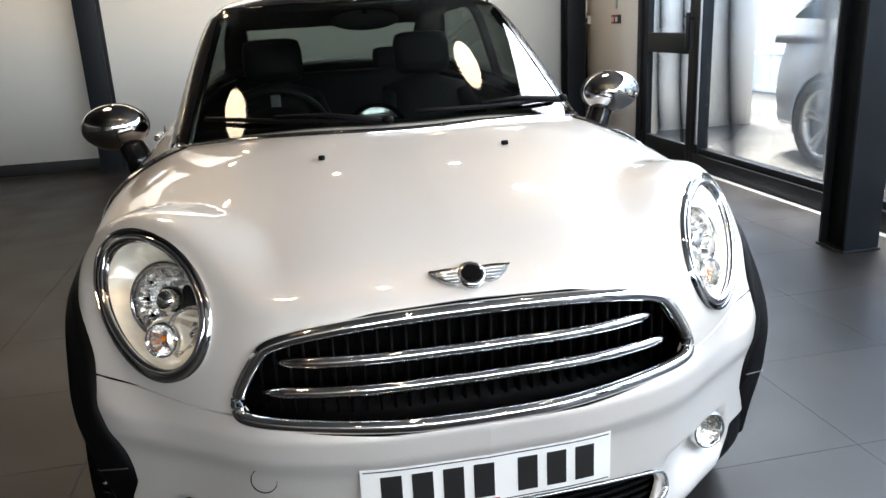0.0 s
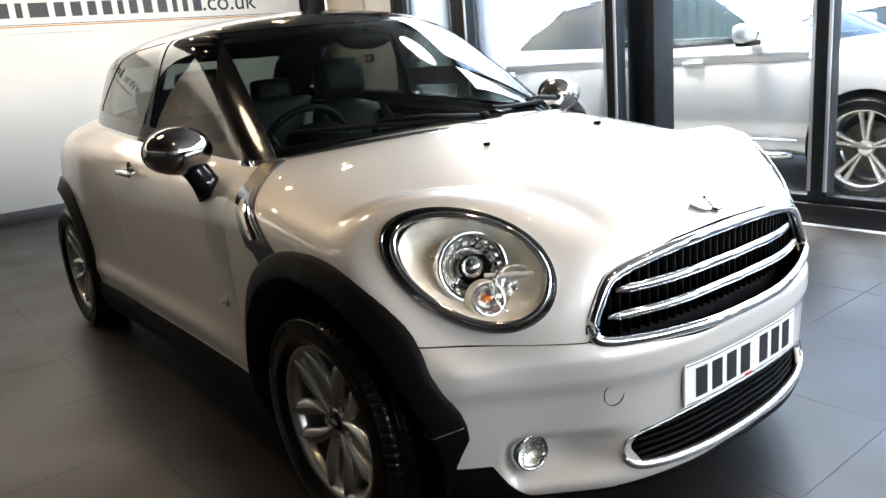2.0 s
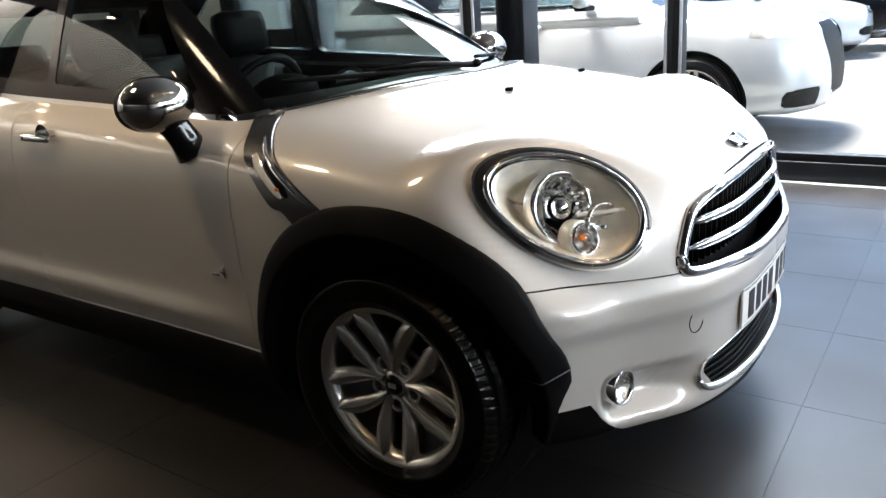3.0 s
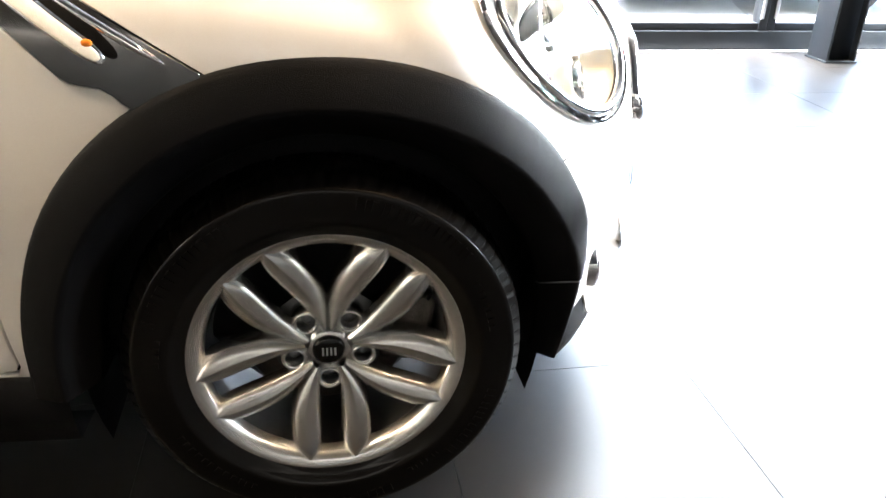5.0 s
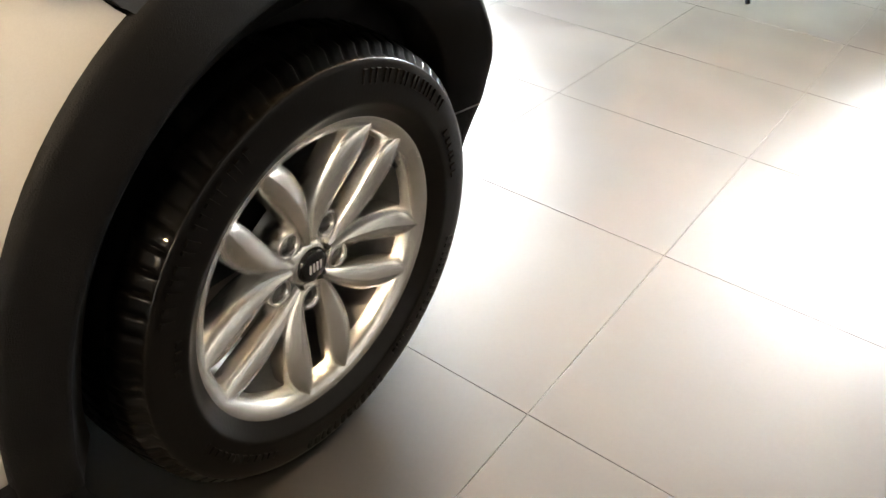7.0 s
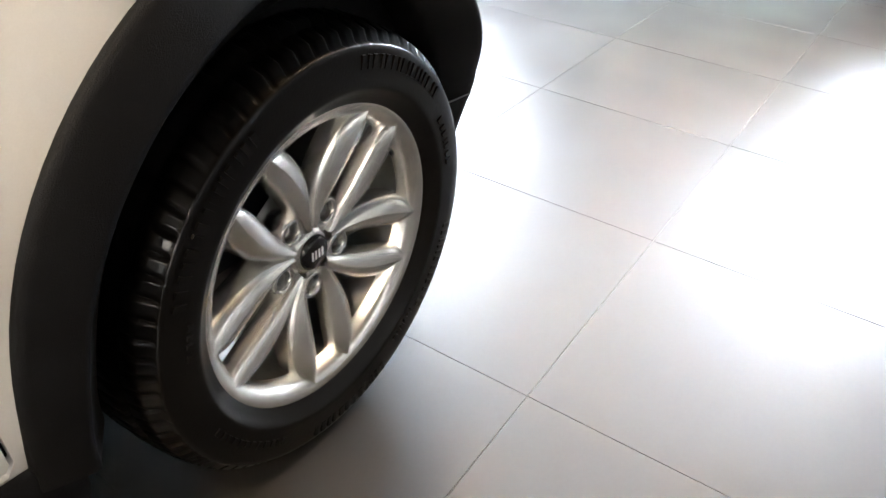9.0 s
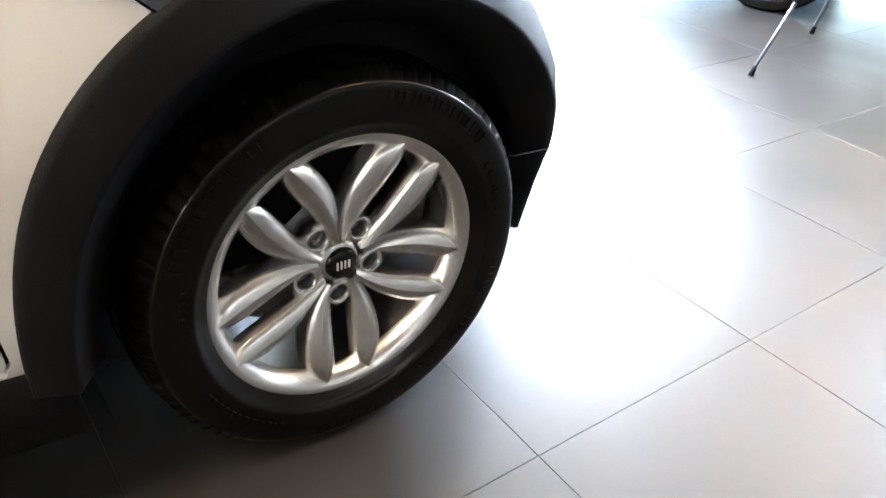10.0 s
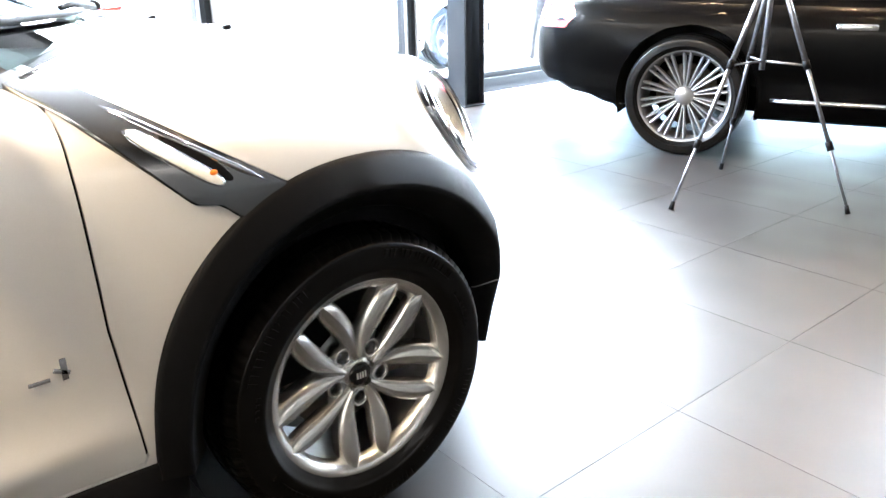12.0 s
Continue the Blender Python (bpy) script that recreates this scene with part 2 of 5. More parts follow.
# ---- curved skins, cut into panels ----
def spline(xs, ys):
    """A smooth curve through a few knots, for arrays."""
    xs, ys = np.array(xs, float), np.array(ys, float)
    d = np.diff(ys) / np.diff(xs)
    m = np.empty(len(xs))
    m[1:-1] = (d[:-1] + d[1:]) / 2
    m[1:-1] = np.where(d[:-1] * d[1:] <= 0, 0, m[1:-1])
    m[0], m[-1] = d[0], d[-1]

    def at(x):
        x = np.clip(np.asarray(x, float), xs[0], xs[-1])
        i = np.clip(np.searchsorted(xs, x) - 1, 0, len(xs) - 2)
        h = xs[i + 1] - xs[i]
        u = (x - xs[i]) / h
        return ((1 + 2 * u) * (1 - u) ** 2 * ys[i] + u * (1 - u) ** 2 * h * m[i]
                + u * u * (3 - 2 * u) * ys[i + 1] + u * u * (u - 1) * h * m[i + 1])
    return at


def smax(a, b, k):
    return (a + b + np.sqrt((a - b) ** 2 + k * k)) / 2


def bump(d):
    return np.exp(-d * d)


half_width = spline([-.75, -.55, -.35, 0, .25, .6, 1.2, 1.8, 2.3, 2.7, 3.1, 3.36], [.77, .815, .852, .872, .875, .858, .852, .856, .866, .85, .765, .64])
tumble = spline([.15, .25, .36, .5, .7, .85, .95, 1.05], [.06, .03, .006, .004, .0, .004, .018, .05])
nose_plan = spline([0, .25, .44, .6, .7, .757, .807, .86], [0, .014, .07, .178, .242, .279, .317, .37])
nose_side = spline([.15, .2, .24, .28, .34, .42, .475, .52, .555, .61, .66, .74, .80, .86], [-.67, -.722, -.742, -.738, -.732, -.733, -.737, -.750, -.750, -.722, -.70, -.69, -.68, -.65])
bonnet_line = spline([-.75, -.66, -.55, -.4, -.2, .0, .15, .6, 1.2, 2.0, 3.3], [.78, .84, .895, .94, .98, 1.01, 1.03, 1.062, 1.095, 1.12, 1.13])
bonnet_drop = spline([0, .25, .45, .6, .7, .85], [0, .006, .03, .06, .085, .14])


# headlamp: centre, across, up and out axes, and the bowed oval that the lamp fills
LAMP_C = np.array((-.622, -.394, .780))
LAMP_U, LAMP_N = np.array((.541, -.841, 0)), np.array((-.739, -.475, .477))
LAMP_V = np.array((.401, .258, .879))
TILT = radians(-20.2)


def lamp_axes(x, y, z):
    p = np.stack(np.broadcast_arrays(-np.abs(x), y, z), -1) - LAMP_C
    return p @ LAMP_U, p @ LAMP_V, p @ LAMP_N


def lamp_oval(u, v):
    """1 on the outline of the lamp, less inside."""
    a = (u + .008) * np.cos(TILT) + (v + .006) * np.sin(TILT)
    b = -(u + .008) * np.sin(TILT) + (v + .006) * np.cos(TILT)
    tall = .1286 * np.clip(1 + .67 * a, .7, 1.3)
    return ((np.abs(a) / .2117) ** 2 + (np.abs(b) / tall) ** 2) ** .5


def lamp_depth(u, v):
    return .0377 - .1997 * u + .0575 * v - .2763 * u * u - .661 * v * v - .0635 * u * v


def ease(q):
    q = np.clip(q, 0, 1)
    return q * q * (3 - 2 * q)


def egg(scale=1.0, du=0.0, dv=0.0):
    """Below zero inside the lamp's oval at that scale."""
    def at(x, y, z):
        u, v, n = lamp_axes(x, y, z)
        return np.maximum((lamp_oval(u - du, v - dv) - scale) * .13, -n - .25)
    return at


def body_field(x, y, z):
    """Below zero inside the lower body."""
    s = np.abs(x)
    side = s - half_width(y) + tumble(z)
    front = nose_side(z) + nose_plan(s) - y
    side = side - .016 * bump((z - .40) / .04) * np.clip((y - .45) / .3, 0, 1) * np.clip((2.3 - y) / .3, 0, 1)
    top = z - bonnet_line(y) + bonnet_drop(s) + .014 * bump((s - .46) / .1) * bump((y + .55) / .16)
    back = y - 3.32 + .50 * (s / .8) ** 3 + .25 * np.maximum(z - .6, 0) ** 2
    under = .185 - z
    f = smax(side, front, .07)
    f = smax(f, top, .06)
    f = smax(f, back, .12)
    f = smax(f, under, .03)
    u, v, n = lamp_axes(x, y, z)
    pod = ease((1.85 - lamp_oval(u, v)) / .8) * ease((n + .24) / .1)
    return f * (1 - pod) + (n - lamp_depth(u, v)) * pod


cabin_width = spline([.3, .6, 1.2, 1.8, 2.4, 2.9, 3.3], [.70, .715, .725, .72, .675, .58, .48])
roof_line = spline([.6, .95, 1.3, 1.7, 2.2, 2.8, 3.2], [1.43, 1.465, 1.488, 1.49, 1.465, 1.405, 1.33])


def cabin_field(x, y, z):
    """Below zero inside the glasshouse."""
    s = np.abs(x)
    side = (s - cabin_width(y) + .30 * (z - .98)) / 1.04
    screen = (.20 + 1.62 * (z - 1.03) + .85 * s * s - y) / 1.9
    top = z - roof_line(y) + .07 * (s / .6) ** 2
    back = (y - 3.0 + .5 * (z - 1.0) + .6 * s * s) / 1.12
    f = smax(side, screen, .04)
    f = smax(f, top, .07)
    f = smax(f, back, .08)
    return smax(f, .90 - z, .02)


def skin(field, y0, y1, zc, rows=110, cols=160, cap=40, reach=2.2):
    """The surface of a field round an axis from y0 to y1 at height zc: vertices, normals, triangles."""
    th = np.linspace(0, 2 * np.pi, cols, endpoint=False)
    O, D = [], []
    for phi in np.linspace(.03, np.pi / 2, cap)[:-1]:
        O.append(np.tile((0, y0, zc), (cols, 1)))
        D.append(np.stack([np.cos(th) * np.sin(phi), np.full(cols, -np.cos(phi)), np.sin(th) * np.sin(phi)], 1))
    for y in np.linspace(y0, y1, rows):
        O.append(np.tile((0, y, zc), (cols, 1)))
        D.append(np.stack([np.cos(th), np.zeros(cols), np.sin(th)], 1))
    for phi in np.linspace(np.pi / 2, .03, cap // 2)[1:]:
        O.append(np.tile((0, y1, zc), (cols, 1)))
        D.append(np.stack([np.cos(th) * np.sin(phi), np.full(cols, np.cos(phi)), np.sin(th) * np.sin(phi)], 1))
    n = len(O)
    O, D = np.concatenate(O), np.concatenate(D)
    lo, hi = np.zeros(len(O)), np.full(len(O), reach)
    for _ in range(24):
        mid = (lo + hi) / 2
        P = O + D * mid[:, None]
        out = field(P[:, 0], P[:, 1], P[:, 2]) > 0
        hi, lo = np.where(out, mid, hi), np.where(out, lo, mid)
    V = O + D * ((lo + hi) / 2)[:, None]
    a = np.arange(n - 1)[:, None] * cols + np.arange(cols)[None]
    b = np.arange(n - 1)[:, None] * cols + (np.arange(cols)[None] + 1) % cols
    T = np.concatenate([np.stack([a, b, b + cols], -1).reshape(-1, 3), np.stack([a, b + cols, a + cols], -1).reshape(-1, 3)])
    first = np.stack([np.zeros(cols - 2, int), np.arange(2, cols), np.arange(1, cols - 1)], 1)
    last = (n - 1) * cols + first[:, [0, 2, 1]]
    T = np.concatenate([T, first, last])
    return V, slope(field, V), T[:, [0, 2, 1]]


def slope(field, V, e=.002):
    G = np.stack([field(*(V + e * d).T) - field(*(V - e * d).T) for d in np.eye(3)], 1)
    return G / np.maximum(np.linalg.norm(G, axis=1), 1e-9)[:, None]


def cut(mesh, rule):
    """Keeps what lies where rule(x, y, z) is below zero, with a clean edge."""
    V, N, T = mesh
    if not len(T):
        return mesh
    g = np.asarray(rule(V[:, 0], V[:, 1], V[:, 2]), float)
    g = np.where(np.abs(g) < 1e-6, -1e-6, g)
    inside = g < 0
    k = inside[T].sum(1)
    keep = [T[k == 3]]
    nv, nn, cache, tris = [], [], {}, []

    def mid(i, j):
        key = (min(i, j), max(i, j))
        if key not in cache:
            w = g[i] / (g[i] - g[j])
            cache[key] = len(V) + len(nv)
            nv.append(V[i] + w * (V[j] - V[i]))
            nn.append(N[i] + w * (N[j] - N[i]))
        return cache[key]

    for t in T[(k == 1) | (k == 2)].tolist():
        two = sum(inside[i] for i in t) == 2
        while inside[t[2]] if two else not inside[t[0]]:
            t = t[1:] + t[:1]
        if inside[t[1]]:
            a, b = mid(t[1], t[2]), mid(t[0], t[2])
            tris += [(t[0], t[1], a), (t[0], a, b)]
        else:
            a, b = mid(t[0], t[1]), mid(t[0], t[2])
            tris.append((t[0], a, b))
    if nv:
        V, N = np.concatenate([V, nv]), np.concatenate([N, nn])
    T = np.concatenate([keep[0], np.array(tris, int).reshape(-1, 3)])
    used, inv = np.unique(T, return_inverse=True)
    N = N[used]
    return V[used], N / np.maximum(np.linalg.norm(N, axis=1), 1e-9)[:, None], inv.reshape(-1, 3)


def without(mesh, rule):
    return cut(mesh, lambda x, y, z: -rule(x, y, z))


def panel(name, mesh, mat, parent, lift=0.0, depth=.012, label="", flip=False):
    """A panel from a cut skin, lifted along its normals, with edges turned in by depth."""
    V, N, T = mesh
    V = V + N * lift
    if flip:
        T, N = T[:, [0, 2, 1]], -N
    e = np.concatenate([T[:, [0, 1]], T[:, [1, 2]], T[:, [2, 0]]])
    key = np.sort(e, 1)
    _, idx, cnt = np.unique(key, axis=0, return_index=True, return_counts=True)
    rim = e[idx[cnt == 1]]
    verts, normals, tris = [V], [N], [T]
    if depth and len(rim):
        ids, inv = np.unique(rim, return_inverse=True)
        inv = inv.reshape(-1, 2)
        out = np.zeros((len(ids), 3))
        side = np.cross(V[rim[:, 1]] - V[rim[:, 0]], N[rim[:, 0]])
        np.add.at(out, inv[:, 0], side)
        np.add.at(out, inv[:, 1], side)
        out /= np.maximum(np.linalg.norm(out, axis=1), 1e-9)[:, None]
        a = len(V)
        c = len(ids)
        verts += [V[ids], V[ids] - N[ids] * depth]
        normals += [(out + N[ids]) / np.maximum(np.linalg.norm(out + N[ids], axis=1), 1e-9)[:, None], out]
        i, j = inv[:, 0], inv[:, 1]
        tris += [np.stack([a + j, a + i, a + c + i], 1), np.stack([a + j, a + c + i, a + c + j], 1)]
    V, N, T = np.concatenate(verts), np.concatenate(normals), np.concatenate(tris)
    me = bpy.data.meshes.new(name)
    me.from_pydata(V.tolist(), [], T.tolist())
    ob = part_mesh(name, me, mat, parent, label)
    me.normals_split_custom_set_from_vertices(N.tolist())
    return ob


def facet_normals(V, T):
    """Smooth normals of a triangle mesh."""
    n = np.cross(V[T[:, 1]] - V[T[:, 0]], V[T[:, 2]] - V[T[:, 0]])
    out = np.zeros(V.shape)
    for k in range(3):
        np.add.at(out, T[:, k], n)
    return out / np.maximum(np.linalg.norm(out, axis=1), 1e-12)[:, None]


def polygon(points, soft=0.0):
    """The distance to a closed outline, below zero inside, corners rounded by soft."""
    P = np.array(points, float)

    def at(a, b):
        q = np.stack([a, b], -1)
        best, inside = np.full(q.shape[:-1], 1e9), np.zeros(q.shape[:-1], bool)
        for p0, p1 in zip(P, np.roll(P, -1, 0)):
            e, w = p1 - p0, q - p0
            u = np.clip((w @ e) / (e @ e), 0, 1)
            best = np.minimum(best, np.linalg.norm(w - u[..., None] * e, axis=-1))
            up = (p0[1] > q[..., 1]) != (p1[1] > q[..., 1])
            with np.errstate(divide="ignore", invalid="ignore"):
                xc = p0[0] + (q[..., 1] - p0[1]) * (p1[0] - p0[0]) / (p1[1] - p0[1] if p1[1] != p0[1] else 1e-9)
            inside ^= up & (q[..., 0] < xc)
        return np.where(inside, -best, best) - soft
    return at


def bisect(test, lo, hi, turns=26):
    """The edge between lo (inside) and hi (outside), for arrays."""
    for _ in range(turns):
        mid = (lo + hi) / 2
        out = test(mid) > 0
        hi, lo = np.where(out, mid, hi), np.where(out, lo, mid)
    return lo


def lookup(values, a0, a1, b0, b1):
    """Reads a table bilinearly."""
    na, nb = values.shape

    def at(a, b):
        u = min(max((a - a0) / (a1 - a0), 0), 1) * (na - 1)
        v = min(max((b - b0) / (b1 - b0), 0), 1) * (nb - 1)
        i, j = min(int(u), na - 2), min(int(v), nb - 2)
        u, v = u - i, v - j
        return float((1 - u) * ((1 - v) * values[i, j] + v * values[i, j + 1]) + u * ((1 - v) * values[i + 1, j] + v * values[i + 1, j + 1]))
    return at


TABLES = {}


def surface_x(field, y, z):
    """How far the flank stands out at (y, z)."""
    key = (field, "x")
    if key not in TABLES:
        Y, Z = np.meshgrid(np.linspace(-1.2, 4.4, 281), np.linspace(.15, 1.25, 111), indexing="ij")
        TABLES[key] = lookup(bisect(lambda m: field(m, Y, Z), np.full(Y.shape, .2), np.full(Y.shape, 1.3)), -1.2, 4.4, .15, 1.25)
    return TABLES[key](y, z)


def surface_y(field, x, z):
    """How far the nose stands forward at (x, z)."""
    key = (field, "y")
    if key not in TABLES:
        X, Z = np.meshgrid(np.linspace(0, .9, 181), np.linspace(.15, .95, 161), indexing="ij")
        TABLES[key] = lookup(bisect(lambda m: field(X, m, Z), np.full(X.shape, -.1), np.full(X.shape, -1.2)), 0, .9, .15, .95)
    return TABLES[key](abs(x), z)


def surface_z(field, x, y):
    """How high the top lies at (x, y)."""
    key = (field, "z")
    if key not in TABLES:
        X, Y = np.meshgrid(np.linspace(0, .9, 91), np.linspace(-.9, 3.5, 441), indexing="ij")
        TABLES[key] = lookup(bisect(lambda m: field(X, Y, m), np.full(X.shape, .6 if field is body_field else .95), np.full(X.shape, 1.8)), 0, .9, -.9, 3.5)
    return TABLES[key](abs(x), y)


# ---- the showroom ----
EAST, NORTH, WEST, SOUTH, HIGH = 3.05, 6.45, -8.0, -8.6, 3.3
floor = part("floor", box(EAST - WEST + .3, NORTH - SOUTH + .3, .2, pose((EAST + WEST) / 2, (NORTH + SOUTH) / 2, -.1022)), GROUT, None, "dark grouted showroom floor of charcoal porcelain tiles", False)
tagged(floor, category="floor", kind="structure")
tagged(part("wall_north", box(EAST + 2.4 - WEST, .2, HIGH + .2, pose((EAST + 2 + WEST) / 2, NORTH + .1, HIGH / 2)), WALL), "cream painted plaster showroom wall", "wall", kind="structure")
# west wall is unseen, its dark colour keeps bounce off the car's flank
tagged(part("wall_west", box(.2, NORTH - SOUTH, HIGH + .2, pose(WEST - .1, (NORTH + SOUTH) / 2, HIGH / 2)), WALL_DARK), "unseen closing wall, darkened to cut side light", "wall", kind="structure")
tagged(part("wall_east", box(.2, NORTH - 4.95, HIGH + .2, pose(EAST + .1, (NORTH + 4.95) / 2, HIGH / 2)), WALL), "cream painted plaster pier beside the glazed door", "wall", kind="structure")
tagged(part("ceiling", box(EAST - WEST + .2, NORTH - SOUTH, .2, pose((EAST + WEST) / 2, (NORTH + SOUTH) / 2, HIGH + .1)), CEILING), "plain dark painted showroom ceiling", "ceiling", kind="structure")
for nm, sx, sy, x, y in (("baseboard_north", EAST - WEST, .02, (EAST + WEST) / 2, NORTH - .01), ("baseboard_west", .02, NORTH - SOUTH - .05, WEST + .01, (NORTH + SOUTH) / 2)):
    tagged(part(nm, box(sx, sy, .12, pose(x, y, .06), .004), SKIRT, None, "black painted skirting board along the wall"), category="skirting", kind="structure")


def steel_column(x, y, label):
    """A boxed-in steel stanchion: two flanges, a web and a foot plate."""
    c = thing("steel_column", label, "column", "showroom columns", at=pose(x, y, 0))
    part("web", box(.12, .19, HIGH, pose(0, 0, HIGH / 2)), FRAME, c)
    for s in (-1, 1):
        part("flange", box(.21, .016, HIGH, pose(0, s * .098, HIGH / 2), .003), FRAME, c)
    part("foot_plate", box(.23, .23, .012, pose(0, 0, .006), .003), FRAME, c)
    return c


steel_column(2.66, 1.52, "dark blue-black steel column in front of the glazing")
steel_column(2.72, -3.42, "dark blue-black steel column in front of the glazing")
steel_column(-2.08, NORTH - .13, "dark blue-black steel column against the cream wall")
steel_column(2.91, NORTH - .13, "dark blue-black steel column against the cream wall")

# glazing along the east and south sides, bay by bay
bays = [3.85, 2.15, .55, -1.40, -3.1, -4.75, -6.4, SOUTH]
for nm, L, m in (("window_sill_east", 3.85 - SOUTH, pose(EAST + .02, (3.85 + SOUTH) / 2, .065)), ("window_sill_south", EAST + 2.2, pose((EAST - 2.2) / 2, SOUTH - .02, .065, 0, 0, 90))):
    tagged(part(nm, box(.12, L, .13, m, .005), FRAME, None, "black aluminium sill under the showroom glazing"), category="window sill", kind="structure")
tagged(part("trim", box(.05, 3.85 - SOUTH, .006, pose(EAST - .07, (3.85 + SOUTH) / 2, .003), .001), ALUMINIUM, None, "thin bright metal threshold strip on the floor"), category="threshold strip", kind="structure")


def window(i, m, L):
    w = thing(f"window_{i}", "full-height showroom window in a black aluminium frame", "window", "showroom windows", "structure", m)
    for s in (-1, 1):
        fr = part("window_frame", box(.10, .06, HIGH - .13, pose(.02, s * (L / 2 - .03), (HIGH + .13) / 2), .004), FRAME, w)
        part("glazing_bead", box(.012, .02, HIGH - .3, pose(-.037, s * (L / 2 - .05), HIGH / 2 + .06), .002), ALUMINIUM, fr)
    part("window_frame", box(.10, L - .12, .08, pose(.02, 0, HIGH - .04), .004), FRAME, w)
    part("window_frame", box(.08, L - .12, .05, pose(.02, 0, .155), .004), FRAME, w)
    part("pane", box(.008, L - .12, HIGH - .26, pose(.02, 0, HIGH / 2 + .05)), GLASS_CLEAR, w, "clear plate glass").visible_shadow = False


for i, (a, b) in enumerate(zip(bays, bays[1:])):
    window(i + 1, pose(EAST, (a + b) / 2, 0), a - b)
    daylight(EAST - .08, (a + b) / 2, 90, a - b - .2, 17)
SPLIT = -2.2
for i in range(3):
    L = (EAST - SPLIT) / 3
    window(i + 8, pose(SPLIT + L * (i + .5), SOUTH, 0, 0, 0, -90), L)
    daylight(SPLIT + L * (i + .5), SOUTH + .08, 0, L - .2, 22)
tagged(part("wall_south", box(SPLIT - WEST, .2, HIGH + .2, pose((SPLIT + WEST) / 2, SOUTH - .1, HIGH / 2)), WALL), "cream painted plaster showroom wall", "wall", kind="structure")

door = thing("door_1", "black framed glazed entrance door with a wide middle rail", "door", kind="structure", at=pose(EAST, 4.4, 0))
for s in (-1, 1):
    part("door_frame", box(.10, .07, 2.5, pose(.02, s * .515, 1.25), .004), FRAME, door)
    part("stile", box(.06, .10, 2.3, pose(.02, s * .425, 1.17), .004), FRAME, door)
part("door_frame", box(.10, .96, HIGH - 2.42, pose(.02, 0, (HIGH + 2.42) / 2), .004), FRAME, door)
for z, hh in ((.09, .17), (1.02, .17), (2.30, .11)):
    part("rail", box(.06, .75, hh, pose(.02, 0, z), .004), FRAME, door)
for z0, z1 in ((.175, .935), (1.105, 2.245)):
    part("pane", box(.008, .75, z1 - z0, pose(.02, 0, (z0 + z1) / 2)), GLASS_CLEAR, door).visible_shadow = False
hd = part("door_handle", box(.03, .035, .30, pose(-.055, -.43, 1.12), .008), FRAME, door, "black pull handle")
part("mount", tube([(-.045, -.43, 1.22), (0, -.43, 1.22)], .009), FRAME, hd)
tagged(part("wall_lintel", box(.2, 1.1, .02, pose(EAST + .1, 4.4, HIGH - .01)), WALL), "cream painted strip above the door", "wall", kind="structure")

# sign and fittings on the north wall
sign = thing("wall_sign", "long white sign board with dark lettering and an orange stripe", "sign", at=pose(0, NORTH, 0))
part("board", box(4.2, .012, .75, pose(.55, -.007, 2.10), .003), WHITE_PANEL, sign, smooth=False)
part("stripe", box(4.05, .003, .012, pose(.55, -.0155, 1.785)), ORANGE, sign, "orange stripe", False)
part("stripe", box(4.05, .003, .006, pose(.55, -.0155, 1.802)), INK, sign, "dark thin stripe", False)


def lettering(text, x, z, size):
    """Raised letters on the sign, flat against the board."""
    c = bpy.data.curves.new("lettering", "FONT")
    c.body, c.size, c.extrude = text, size, .0015
    ob = bpy.data.objects.new("lettering", c)
    me = bpy.data.meshes.new_from_object(ob)
    bpy.data.objects.remove(ob)
    me.transform(pose(x, -.0155, z, 90, 0, 0))
    return part_mesh("lettering", me, INK, sign, smooth=False)


lettering("www.", -1.66, 1.865, .255)
lettering(".co.uk", 1.655, 1.865, .255)
x = -1.02
for k, (wd, up, down) in enumerate(zip((.13, .125, .115, .125, .13, .125, .09, .20, .125, .13, .115, .125, .09, .115, .125, .13, .085, .09, .125), (1, 0, 0, 0, 0, 0, 0, 0, 0, 0, 0, 0, 0, 0, 0, 0, .7, 0, 0), (0, 0, 0, 0, 1, 0, 0, 0, 0, 0, 0, 0, 0, 0, 0, 0, 0, 0, 0))):
    part("lettering_bar", box(wd - .035, .003, .13 + .055 * up + .05 * down, pose(x + wd / 2, -.0155, 1.93 + .0275 * up - .025 * down)), INK, sign, smooth=False)
    x += wd + .022
for nm, y, z, cat, lab, m1, m2 in (("wall_switch", 6.19, 1.225, "switch", "small dark switch plate on the cream wall", WHITE_PLASTIC, SKIRT), ("fire_call_point", 5.51, 1.23, "call point", "small red fire alarm call point on the wall", RED_PLASTIC, WHITE_PLASTIC), ("key_switch", 5.42, 1.23, "switch", "small dark key switch beside the call point", SKIRT, WHITE_PLASTIC)):
    f = thing(nm, lab, cat, at=pose(EAST, y, z, 0, 0, -90))
    part("plate", box(.085, .03, .085, pose(0, -.016, 0), .006), m1, f)
    part("button", box(.045, .01, .045, pose(0, -.036, 0), .003), m2, f)
trunk = thing("cable_conduit", "grey plastic conduit above the wall switches", "conduit", at=pose(EAST, 5.46, 1.33, 0, 0, -90))
part("pipe", tube([(0, -.014, 0), (0, -.014, HIGH - 1.34)], .011), ALUMINIUM, trunk)
for z in (.14, 1.2):
    part("clip", box(.035, .03, .02, pose(0, -.015, z), .003), ALUMINIUM, trunk)


